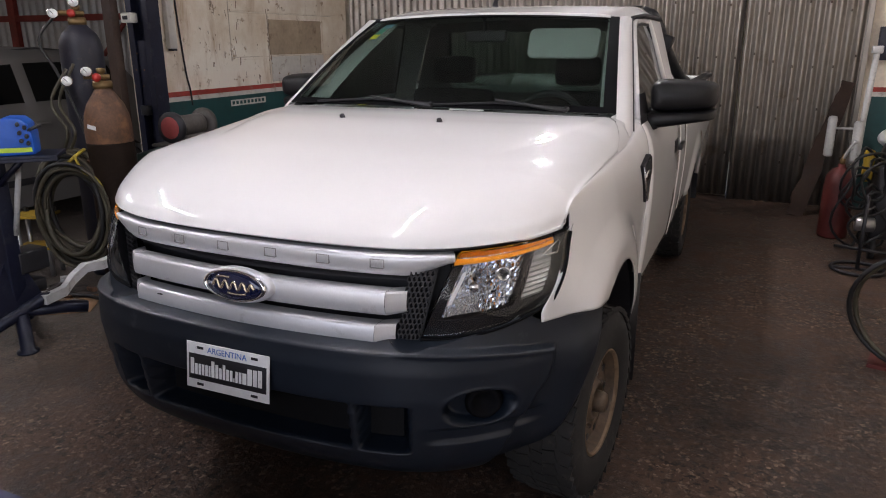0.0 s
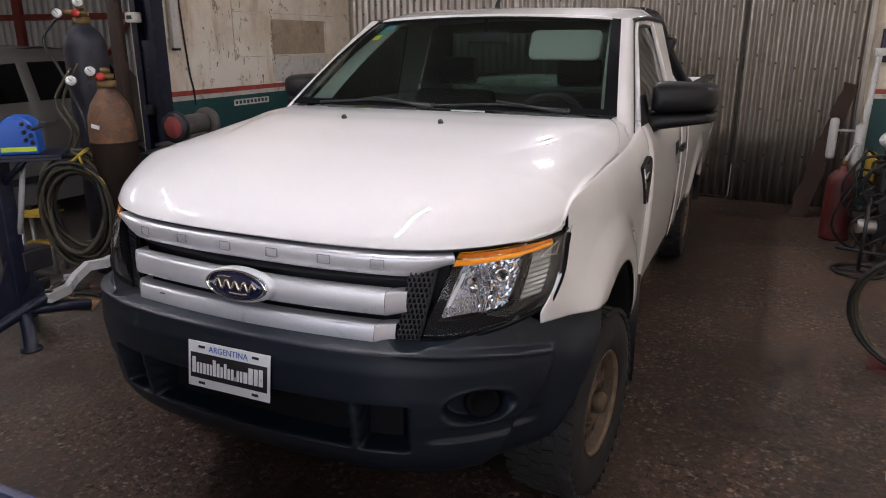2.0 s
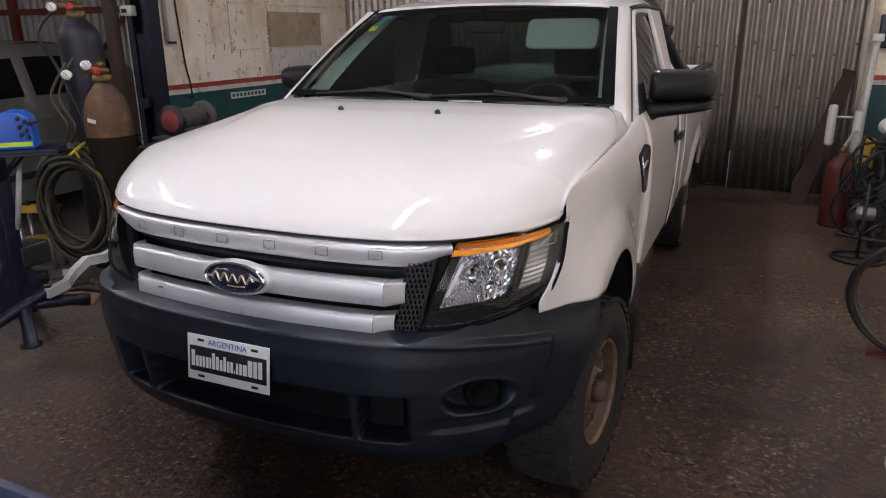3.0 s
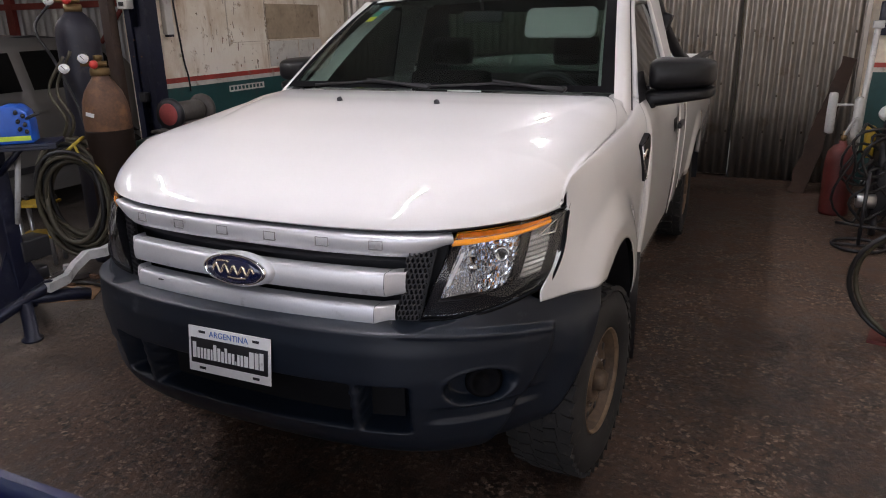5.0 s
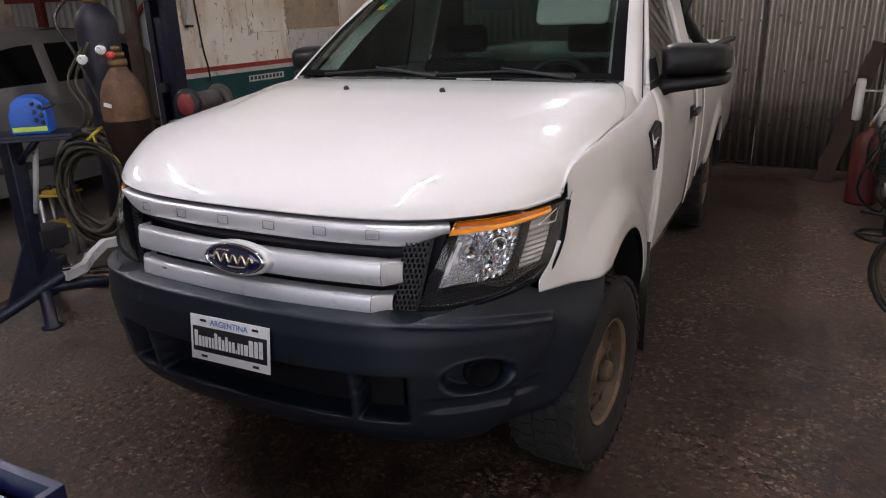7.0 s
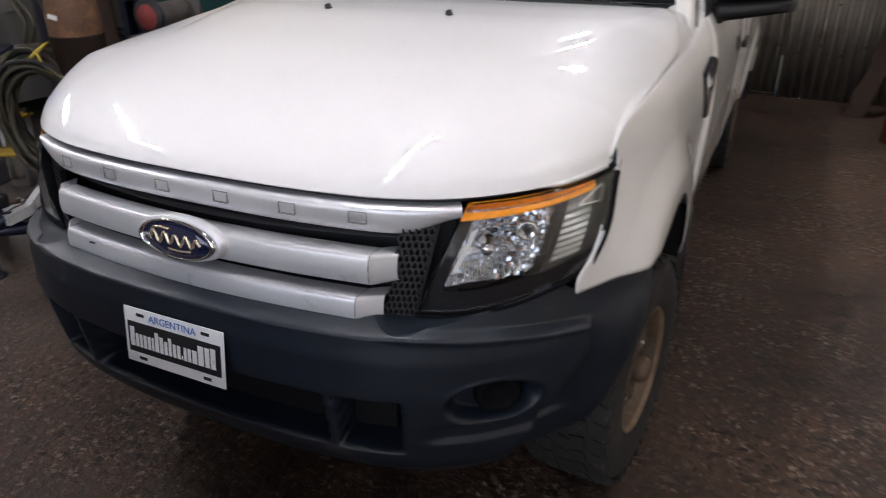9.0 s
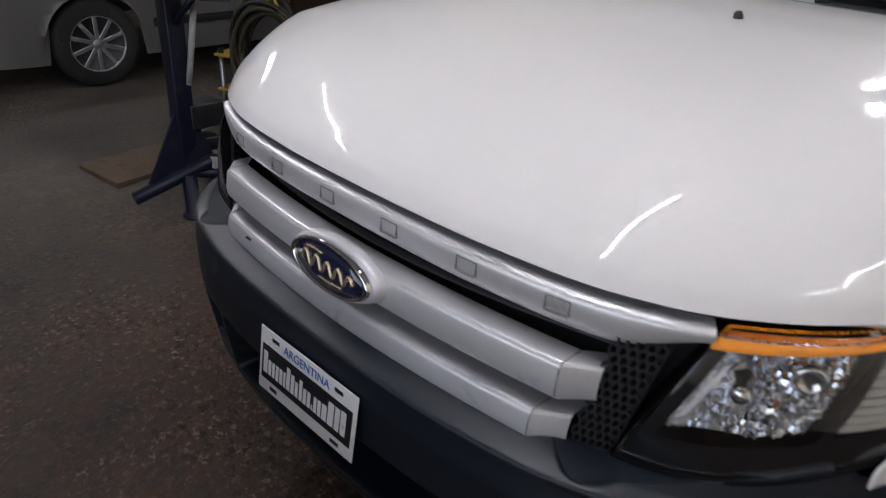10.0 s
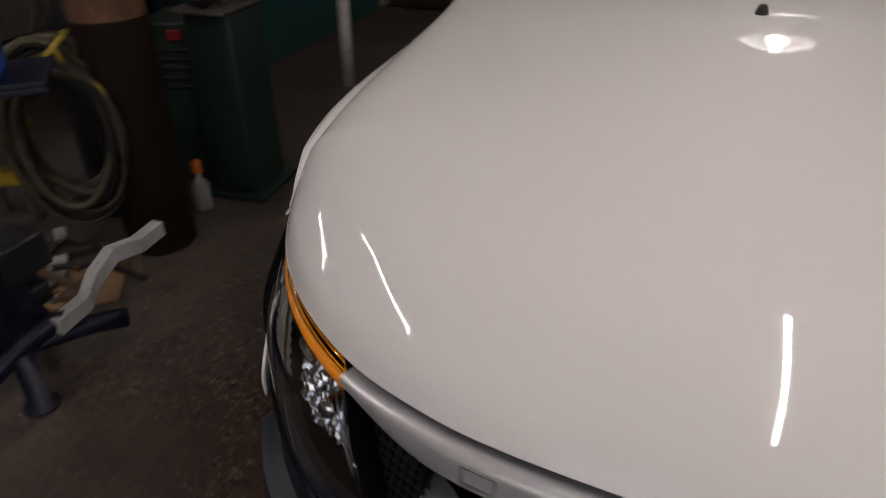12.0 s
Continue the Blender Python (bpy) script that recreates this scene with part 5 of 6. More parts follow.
part("body", grid(car_body, 110, 56), CARP, car, "grey painted car body")
for sx in (-1, 1):
    for y0, y1, y0t, y1t in ((1.35, 2.27, 1.82, 2.27), (2.38, 2.80, 2.38, 2.77), (3.02, 3.40, 3.0, 3.27)):
        def win(u, v):
            y = lerp(lerp(y0, y0t, v), lerp(y1, y1t, v), u)
            x, z = car_sec(y, lerp(4.12, 4.9, v) / 7)
            return (sx * (x + 0.004), y, z)
        part("side_window", grid(win, 12, 6), DARKGLASS, car, "dark side window")
    part("sill_trim", boxes((sx * 0.865 - 0.01, sx * 0.865 + 0.01, 1.28, 2.85, 0.40, 0.46), bevel=0.005), BLACK, car)
    for yh in (2.30, 3.0):
        part("car_handle", boxes((sx * 0.858 - 0.012, sx * 0.858 + 0.012, yh, yh + 0.15, 0.90, 0.925), bevel=0.006), CARP, car)
    part("rear_lamp", boxes((sx * 0.79 - 0.02, sx * 0.79 + 0.02, 3.52, 3.66, 0.78, 1.02), bevel=0.012), mat("red_lens", (0.25, 0.01, 0.01), 0.2, 0, 0.1, 8, 60, 0), car)
    part("front_lamp", boxes((sx * 0.68 - 0.10, sx * 0.68 + 0.09, 0.06, 0.24, 0.60, 0.74), bevel=0.03), LENS, car)
part("roof_rack_seam", tube([(0.58, 1.9, 1.50), (0.60, 2.6, 1.555), (0.585, 3.3, 1.49)], 0.012, 6), BLACK, car)
for cy in (0.86, 3.25):
    for sx in (-1, 1):
        w = new("car_wheel")
        w.parent = car
        w.matrix_basis = pose(sx * 0.75, cy, 0.31, 0, 0, 0 if sx > 0 else 180)
        ty = part("car_tyre", lathe([(0.20, -0.09), (0.27, -0.095), (0.30, -0.08), (0.31, -0.04), (0.31, 0.04), (0.30, 0.08), (0.27, 0.095), (0.20, 0.09)], 40, pose(0, 0, 0, 0, 90, 0), None, False), RUBBER, w)
        rm = part("car_rim", lathe([(0.205, 0.075), (0.21, 0.085), (0.20, 0.088), (0.192, 0.06), (0.18, 0.03), (0.001, 0.03)], 40, pose(0, 0, 0, 0, 90, 0)), BLACK, w)
        for k in range(10):
            a = 2 * math.pi * k / 10
            part("spoke", boxes((0.055, 0.082, -0.016, 0.016, 0.03, 0.198), bevel=0.006, m=pose(0, 0, 0, math.degrees(a), 0, 0)), ALLOY, rm)
        part("rim_ring", tube([(0.082, 0.198 * math.cos(2 * math.pi * k / 36), 0.198 * math.sin(2 * math.pi * k / 36)) for k in range(36)], 0.009, 6, closed=True), ALLOY, rm)
        part("hub", lathe([(0.001, 0.09), (0.03, 0.088), (0.045, 0.075), (0.05, 0.05)], 20, pose(0, 0, 0, 0, 90, 0)), ALLOY, rm)

# ---- gas cylinders ----
RUST = mat("rusty_brown_steel", (0.105, 0.052, 0.027), 0.65, 0.15, 0.45, 5, 60, 0.5, dirt=(0.21, 0.10, 0.042), dirt_amt=0.35)
DKBLUE = mat("dark_blue_steel", (0.010, 0.010, 0.018), 0.5, 0.1, 0.25, 7, 60, 0.3, dirt=(0.05, 0.04, 0.04), dirt_amt=0.15)
BRASS = mat("old_brass", (0.20, 0.13, 0.055), 0.5, 0.7, 0.15, 12, 80, 0.1)
DIAL = mat("dial_white", (0.72, 0.72, 0.70), 0.3, 0, 0.05, 20, 80, 0.0)
HOSE = mat("olive_rubber_hose", (0.048, 0.042, 0.024), 0.6, 0, 0.25, 20, 120, 0.2, dirt=(0.05, 0.03, 0.02), dirt_amt=0.25)
BHOSE = mat("black_rubber_hose", (0.012, 0.012, 0.012), 0.5, 0, 0.2, 20, 120, 0.2)
REDR = mat("red_knob", (0.42, 0.03, 0.02), 0.4, 0, 0.1, 20, 60, 0)


def cylinder(at, r, h, material, label, top=0.20):
    t = thing("gas_cylinder", label, "gas cylinder", at, 0)
    part("shell", lathe([(r * 0.55, 0), (r * 0.93, 0.004), (r, 0.03), (r, h * 0.985 - top), (r * 0.985, h - top * 0.93), (r * 0.93, h - top * 0.7), (r * 0.78, h - top * 0.45), (r * 0.5, h - top * 0.22), (r * 0.34, h - top * 0.08), (r * 0.32, h)], 36), material, t)
    part("neck_ring", lathe([(r * 0.40, h - 0.02), (r * 0.42, h + 0.0), (r * 0.40, h + 0.025), (r * 0.2, h + 0.03)], 20), BRASS, t)
    return t


def regulator(parent, at, gauges, facing):
    """Valve body with round pressure gauges."""
    m = pose(*at, 0, 0, facing)
    v = part("regulator", lathe([(0.012, 0), (0.016, 0.01), (0.016, 0.07), (0.026, 0.075), (0.028, 0.10), (0.01, 0.105)], 14, m), BRASS, parent, "brass cylinder valve with gauges")
    part("regulator_body", tube([m @ Vector((-0.10, -0.03, 0.055)), m @ Vector((0.05, -0.02, 0.05))], 0.018, 10), BRASS, v)
    part("knob", lathe([(0.001, 0.03), (0.024, 0.028), (0.027, 0.01), (0.024, 0)], 14, m @ pose(-0.02, -0.06, 0.05, 90, 0, 0)), REDR, v)
    for gx, gz in gauges:
        gm = m @ pose(gx, -0.045, gz, 90, 0, 0)
        g = part("gauge", lathe([(0.03, -0.02), (0.034, 0.0), (0.034, 0.012), (0.030, 0.014)], 24, gm), CHROME, v, "round white pressure gauge")
        part("gauge_dial", lathe([(0.001, 0.0155), (0.029, 0.0145), (0.029, 0.013)], 24, gm), DIAL, g)
        part("gauge_needle", boxes((-0.002, 0.002, -0.005, 0.022, 0.0162, 0.017), m=gm @ pose(0, 0, 0, 0, 0, 40)), INK, g, "", False)
    return v


oxy = cylinder((-2.45, 1.80, 0), 0.142, 1.35, RUST, "tall rusty brown gas cylinder standing on the floor", 0.26)
regulator(oxy, (0.0, 0.0, 1.35), [(-0.075, 0.085), (-0.19, 0.03)], 42)
part("paper_tag", boxes((-0.03, 0.03, -0.0015, 0.0015, -0.012, 0.012), m=pose(0.02, -0.143, 1.10, 0, 12, 8)), PLATE, oxy, "", False)
# thin sleeve that makes the shell dark brown below about one metre
part("lower_sleeve", lathe([(0.143, 0.02), (0.1445, 0.03), (0.1445, 0.985), (0.143, 0.995)], 36), mat("dark_brown_sleeve", (0.014, 0.008, 0.005), 0.7, 0, 0.3, 6, 60, 0.3, spec=0.15), oxy, "darker lower half of the cylinder")
acet = cylinder((-2.86, 2.02, 0), 0.135, 1.74, DKBLUE, "dark blue gas cylinder with pressure gauges behind another", 0.17)
regulator(acet, (0.0, 0.0, 1.74), [(0.0, 0.12), (-0.13, 0.05)], 42)
for k, (a, b) in enumerate((((-2.56, 1.70, 1.48), (-2.60, 1.62, 0.95)), ((-2.58, 1.66, 1.45), (-2.64, 1.60, 0.94)))):
    mid = [a, (a[0] - 0.10, a[1] - 0.06, 1.25), (b[0] + 0.09, b[1] - 0.02, 1.08), b]
    tagged(part("gas_hose", tube(smooth_path(mid, 8), 0.010, 8), HOSE), "olive rubber gas hose hanging from a regulator", "hose")
tagged(part("gas_hose", tube(smooth_path([(-2.92, 1.92, 1.79), (-3.02, 1.84, 1.62), (-2.86, 1.82, 1.40), (-2.66, 1.80, 1.0), (-2.52, 1.64, 0.75)], 8), 0.010, 8), BHOSE), "black rubber gas hose hanging from a regulator", "hose")

# ---- coil of hose ----
coil = thing("hose_coil", "thick coil of olive rubber welding hose hung upright", "hose", (-2.61, 1.61, 0.0))
random.seed(5)
cm = pose(0, 0, 0.575, 0, 0, 38)
for k in range(40):
    ph, rr, off = random.random() * 6.28, 0.300 + random.uniform(-0.075, 0.035), random.uniform(-0.06, 0.06)
    tilt = random.uniform(-0.07, 0.07)
    pts = []
    for i in range(28):
        a = 2 * math.pi * i / 28
        wob = 1 + 0.05 * math.sin(2 * a + ph) + 0.03 * math.sin(3 * a + 2 * ph)
        pts.append(cm @ Vector((rr * 0.68 * wob * math.cos(a), off + tilt * math.sin(a + ph), rr * 1.08 * wob * math.sin(a))))
    part("hose_loop", tube(pts, random.choice((0.012, 0.014, 0.017)), 8, closed=True), HOSE if k % 4 else BHOSE, coil)
part("strap", tube([cm @ Vector((0.03 + 0.06 * math.cos(a), 0.085 * math.sin(a), 0.33 + 0.05 * math.cos(a))) for a in [2 * math.pi * k / 16 for k in range(16)]], 0.011, 6, closed=True), mat("yellow_strap", (0.40, 0.30, 0.03), 0.6, 0, 0.2, 9, 60, 0.1), coil, "yellow strap tied round the coil")
part("strap_end", tube(smooth_path([cm @ Vector(p) for p in ((0.05, -0.09, 0.36), (0.09, -0.10, 0.26), (0.17, -0.11, 0.20), (0.20, -0.10, 0.10))], 5), 0.009, 6), MATS["yellow_strap"], coil)
part("hook_bar", tube([cm @ Vector((0.0, 0.0, 0.29)), (0.28, 0.16, 0.91)], 0.012, 8), RUST, coil)

# ---- small yellow bench ----
YEL = mat("chipped_yellow_paint", (0.40, 0.26, 0.015), 0.55, 0.1, 0.15, 8, 40, 0.2, dirt=(0.12, 0.08, 0.03), dirt_amt=0.2)
ys = thing("yellow_stand", "chipped yellow steel stand with two plates on floor", "stand", (-3.27, 1.78, 0), 25)
part("top_plate", boxes((-0.13, 0.13, -0.10, 0.10, 0.425, 0.445), bevel=0.004), YEL, ys)
part("low_plate", boxes((-0.13, 0.13, -0.10, 0.10, 0.20, 0.218), bevel=0.004), YEL, ys)
for x in (-0.10, 0.10):
    for y in (-0.07, 0.07):
        part("post", lathe([(0.016, 0.0), (0.016, 0.425)], 12, pose(x, y, 0)), ALLOY, ys)
        part("bolt", lathe([(0.001, 0.035), (0.018, 0.032), (0.02, 0.0)], 6, pose(x, y, 0.446)), BLACK, ys, "", False)
part("upright_pin", lathe([(0.02, 0.445), (0.02, 0.60), (0.012, 0.62)], 12, pose(0.02, 0.03, 0)), YEL, ys)
ys["group"] = "yellow stands"
copy_thing(ys, pose(-2.96, 2.14, 0, 0, 0, 60))

# ---- blue engine stand ----
STB = mat("dark_navy_paint", (0.006, 0.008, 0.022), 0.4, 0.1, 0.25, 6, 50, 0.25, dirt=(0.03, 0.03, 0.04), dirt_amt=0.2)
WBAR = mat("worn_white_bar", (0.50, 0.50, 0.48), 0.5, 0.1, 0.12, 8, 50, 0.2, dirt=(0.2, 0.19, 0.17), dirt_amt=0.2)
stand = thing("engine_stand", "dark navy steel engine stand with tray and white lever", "engine stand", (-2.16, 0.80, 0))
part("post", boxes((-0.045, 0.045, -0.04, 0.04, 0.22, 1.065), bevel=0.006, m=pose(-0.02, 0.03, 0)), STB, stand)
part("boom", tube([(0.0, -0.26, 0.145), (0.03, 0.02, 0.23), (0.10, 0.10, 0.285), (0.13, 0.12, 0.29)], [0.032, 0.034, 0.034, 0.03], 10), STB, stand)
part("cross_leg", tube([(0.02, 0.0, 0.235), (0.12, 0.22, 0.20), (0.17, 0.30, 0.18)], 0.034, 10), STB, stand)
part("back_leg", tube([(0.0, 0.05, 0.25), (-0.26, 0.22, 0.10), (-0.42, 0.33, 0.045)], 0.034, 10), STB, stand)
bm = bmesh.new()
a = [bm.verts.new((p[0] - 0.006, p[1], p[2])) for p in ((0.0, -0.20, 0.17), (0.04, 0.14, 0.27), (-0.01, 0.06, 0.52), (-0.02, 0.0, 0.52))]
b = [bm.verts.new((v.co.x + 0.016, v.co.y, v.co.z)) for v in a]
bm.faces.new(a), bm.faces.new(b)
for k in range(4):
    bm.faces.new((a[k], a[(k + 1) % 4], b[(k + 1) % 4], b[k]))
part("gusset", bm, STB, stand, "", False)
part("foot", lathe([(0.055, 0.0), (0.055, 0.012), (0.036, 0.016), (0.034, 0.22)], 20, pose(0.04, 0.0, 0)), STB, stand)
part("back_foot", lathe([(0.04, 0.0), (0.04, 0.03), (0.03, 0.05)], 16, pose(-0.42, 0.33, 0)), STB, stand)


def flat_bar(points, w, h):
    bm = bmesh.new()
    rings = []
    for i, p in enumerate(points):
        p = Vector(p)
        rings.append([bm.verts.new(p + Vector((sx * w / 2, 0, sz * h / 2))) for sx, sz in ((-1, -1), (1, -1), (1, 1), (-1, 1))])
    for q, r in zip(rings, rings[1:]):
        for k in range(4):
            bm.faces.new((q[k], q[(k + 1) % 4], r[(k + 1) % 4], r[k]))
    bm.faces.new(rings[0]), bm.faces.new(rings[-1])
    return bm


part("white_lever", flat_bar([(0.125, 0.08, 0.285), (0.13, 0.20, 0.30), (0.10, 0.28, 0.335), (0.115, 0.36, 0.385), (0.155, 0.44, 0.385), (0.165, 0.54, 0.40)], 0.045, 0.05), WBAR, stand, "bent worn white steel lever", False)
part("pump_unit", boxes((-0.11, 0.03, 0.05, 0.22, 0.42, 0.54), bevel=0.012), BLACK, stand)
part("pump_lower", boxes((-0.09, 0.02, 0.05, 0.19, 0.30, 0.37), bevel=0.012), BLACK, stand)
part("white_rod", tube([(0.095, 0.10, 1.05), (0.025, 0.06, 0.64)], 0.014, 8), WBAR, stand)
part("tray", boxes((-0.26, 0.26, -0.12, 0.12, 1.062, 1.077), (-0.26, 0.26, -0.12, -0.11, 1.047, 1.062), (-0.26, 0.26, 0.11, 0.12, 1.047, 1.062), bevel=0.003, m=pose(0.10, 0.02, 0, 0, 0, 42)), STB, stand, "", False)
part("tray_brace", tube([(0.0, 0.03, 0.90), (0.20, 0.05, 1.06)], 0.016, 6), STB, stand)
BLUEB = mat("bright_blue_plastic", (0.008, 0.085, 0.42), 0.4, 0, 0.1, 9, 80, 0.1)
unit = thing("blue_wire_feeder", "bright blue machine with black knobs on the tray", "machine", (-2.0, 0.865, 1.078), 42)
unit.scale = (0.64, 0.62, 0.84)
bm = bmesh.new()
prof = [(-0.14, 0.0), (0.13, 0.0), (0.13, 0.12), (0.11, 0.18), (0.06, 0.215), (-0.05, 0.22), (-0.11, 0.185), (-0.14, 0.11)]
a = [bm.verts.new((x, -0.13, z)) for x, z in prof]
b = [bm.verts.new((x, 0.12, z)) for x, z in prof]
bm.faces.new(a), bm.faces.new(b)
for k in range(len(prof)):
    bm.faces.new((a[k], a[(k + 1) % len(prof)], b[(k + 1) % len(prof)], b[k]))
bmesh.ops.bevel(bm, geom=list(bm.edges), offset=0.012, segments=2, affect="EDGES", profile=0.6)
part("case", bm, BLUEB, unit)
part("stripe", boxes((-0.125, 0.118, -0.1335, -0.131, 0.018, 0.045)), mat("lime_stripe", (0.45, 0.62, 0.03), 0.4, 0, 0.1, 9, 60, 0), unit, "lime yellow stripe", False)
for kx, kz in ((0.045, 0.18), (0.05, 0.13), (0.055, 0.085), (0.09, 0.16), (0.095, 0.11), (0.10, 0.07)):
    part("knob", lathe([(0.001, 0.03), (0.012, 0.028), (0.014, 0.0)], 12, pose(kx, -0.13, kz, 90, 0, 0)), BLACK, unit)
part("handle_bar", tube([(0.10, -0.12, 0.14), (0.16, -0.14, 0.16), (0.20, -0.12, 0.17)], 0.010, 8), BLACK, unit)
redb = tagged(part("red_box", boxes((-0.07, 0.07, -0.08, 0.08, 0, 0.11), bevel=0.015, m=pose(-2.20, 0.66, 1.078, 0, 0, 42)), mat("red_plastic", (0.45, 0.012, 0.012), 0.4, 0, 0.1, 9, 60, 0.1)), "small red plastic box on the stand tray", "box")

# ---- clutter on the floor by the stand ----
WOOD = mat("dark_oily_wood", (0.10, 0.065, 0.038), 0.75, 0, 0.3, 5, 60, 0.4, dirt=(0.03, 0.02, 0.015), dirt_amt=0.25)
CARD = mat("brown_cardboard", (0.32, 0.19, 0.10), 0.85, 0, 0.12, 4, 60, 0.2)
tagged(part("floor_board", boxes((-0.19, 0.19, -0.28, 0.28, 0, 0.028), bevel=0.004, m=pose(-2.88, 0.90, 0.0, 0, 0, 8)), WOOD), "dark oily wooden board lying on the floor", "board")
tagged(part("cardboard_sheet", boxes((-0.22, 0.22, -0.16, 0.16, 0, 0.006), m=pose(-2.58, 1.36, 0.001, 0, 0, 35)), CARD), "brown cardboard sheet lying on the floor", "cardboard")
random.seed(11)
SCRAPM = [mat("scrap_dark", (0.05, 0.04, 0.035), 0.6, 0.3, 0.3, 8, 60, 0.3), mat("scrap_grey", (0.22, 0.21, 0.20), 0.5, 0.5, 0.2, 8, 60, 0.3), RUST, WBAR, WOOD]
for k in range(26):
    x, y = random.uniform(-3.05, -2.45), random.uniform(1.22, 1.62)
    l, w, h = random.uniform(0.06, 0.28), random.uniform(0.02, 0.07), random.uniform(0.008, 0.035)
    bm = boxes((-l / 2, l / 2, -w / 2, w / 2, 0, h), bevel=min(h, w) * 0.2, m=pose(x, y, 0.002 + random.uniform(0, 0.05) * (k % 3 == 0), random.uniform(-8, 8), random.uniform(-10, 10), random.uniform(0, 180)))
    tagged(part("scrap_piece", bm, SCRAPM[k % 5], None, "", False), "piece of scrap metal in a heap on the floor", "scrap", "scrap heap")
tagged(part("hydraulic_pipe", tube(smooth_path([(-3.1, 1.30, 0.02), (-2.8, 1.38, 0.03), (-2.55, 1.52, 0.02), (-2.3, 1.5, 0.02)], 6), 0.012, 8), BHOSE), "black hose trailing on the floor", "hose")

# ---- pedestal grinder and green machine ----
GREEN = mat("dark_green_enamel", (0.012, 0.032, 0.024), 0.45, 0.1, 0.25, 5, 50, 0.25, dirt=(0.03, 0.03, 0.025), dirt_amt=0.25)
GREYM = mat("dirty_grey_casting", (0.10, 0.09, 0.08), 0.6, 0.3, 0.25, 8, 60, 0.3)
gr = thing("pedestal_grinder", "bench grinder with red wheel guard on green pedestal", "grinder", (-2.42, 2.45, 0), 95)
part("pedestal", boxes((-0.15, 0.15, -0.12, 0.12, 0.03, 0.90), bevel=0.02), GREEN, gr)
part("base", boxes((-0.20, 0.20, -0.18, 0.18, 0, 0.03), bevel=0.008), GREEN, gr)
part("table", boxes((-0.22, 0.22, -0.14, 0.14, 0.90, 0.92), bevel=0.005), GREYM, gr)
part("motor", lathe([(0.03, -0.13), (0.07, -0.125), (0.075, -0.10), (0.075, 0.10), (0.07, 0.125), (0.03, 0.13)], 28, pose(0.02, 0, 1.03, 0, 90, 0)), GREYM, gr, "grey cast motor body")
part("motor_foot", boxes((-0.08, 0.12, -0.06, 0.06, 0.92, 0.97), bevel=0.01), GREYM, gr)
for sx in (-1, 1):
    g = part("wheel_guard", lathe([(0.05, -0.025), (0.105, -0.022), (0.11, -0.01), (0.11, 0.01), (0.105, 0.022), (0.05, 0.025)], 32, pose(0.02 + sx * 0.175, 0, 1.03, 0, 90, 0)), GREYM if sx > 0 else BLACK, gr)
    part("grinding_wheel", lathe([(0.001, 0.030), (0.02, 0.032), (0.03, 0.027), (0.075, 0.027), (0.078, 0.02)], 32, pose(0.02 + sx * 0.175, 0, 1.03, 0, sx * 90, 0)), mat("red_wheel", (0.26, 0.045, 0.04), 0.8, 0, 0.15, 20, 120, 0.4), g, "worn red grinding wheel")
gm_ = thing("green_transformer", "dark green metal machine cabinet standing on floor", "machine", (-2.72, 2.55, 0), 20)
part("cabinet", boxes((-0.17, 0.15, -0.18, 0.18, 0.02, 0.82), bevel=0.015), GREEN, gm_)
for k in range(5):
    part("louvre", boxes((-0.12, 0.10, -0.188, -0.18, 0.50 + k * 0.045, 0.52 + k * 0.045), bevel=0.003), BLACK, gm_)
part("red_switch", boxes((-0.03, 0.03, -0.20, -0.18, 0.74, 0.79), bevel=0.006), REDR, gm_)
bt = thing("spray_bottle", "small translucent bottle with orange cap on floor", "bottle", (-2.47, 2.12, 0))
part("bottle", lathe([(0.035, 0), (0.042, 0.01), (0.042, 0.12), (0.03, 0.15), (0.014, 0.17), (0.014, 0.20)], 20), mat("bottle_plastic", (0.32, 0.32, 0.30), 0.4, 0, 0.1, 9, 60, 0), bt)
part("cap", lathe([(0.022, 0.195), (0.026, 0.20), (0.026, 0.25), (0.012, 0.262)], 16), mat("orange_cap", (0.65, 0.14, 0.01), 0.4, 0, 0.1, 9, 60, 0), bt, "orange cap")

# ---- lift column and wall things ----
col = thing("lift_column", "dark blue steel vehicle lift column beside the wall", "lift", (-3.33, 3.04, 0))
part("column", boxes((-0.115, 0.115, 0.05, 0.065, 0.02, 3.4), (-0.115, -0.10, -0.065, 0.05, 0.02, 3.4), (0.10, 0.115, -0.065, 0.05, 0.02, 3.4), (-0.10, -0.055, -0.065, -0.05, 0.02, 3.4), (0.055, 0.10, -0.065, -0.05, 0.02, 3.4)), STB, col, "", False)
part("column_foot", boxes((-0.22, 0.20, -0.22, 0.22, 0, 0.02), bevel=0.004), STB, col)
part("carriage", boxes((-0.05, 0.05, -0.05, 0.045, 1.05, 1.62), bevel=0.008), STB, col, "dark blue lift carriage")
part("carriage_arm", boxes((-0.035, 0.035, -0.11, -0.05, 1.02, 1.10), bevel=0.008), BLACK, col)
part("lead_screw", tube([(0.0, 0.02, 0.05), (0.0, 0.02, 3.3)], 0.016, 10), GREYM, col)
part("switch_box", boxes((-0.10, 0.01, -0.14, -0.066, 1.755, 1.835), bevel=0.012), WHITEP, col, "pale switch box")
part("switch_button", boxes((-0.07, -0.02, -0.15, -0.141, 1.78, 1.81), bevel=0.003), BLACK, col)
for k in range(5):
    part("rust_mark", boxes((-0.112 + 0.03 * k, -0.098 + 0.03 * k, -0.0665, -0.065, 1.25 + 0.13 * (k % 3), 1.262 + 0.13 * (k % 3))), RUST, col, "", False)
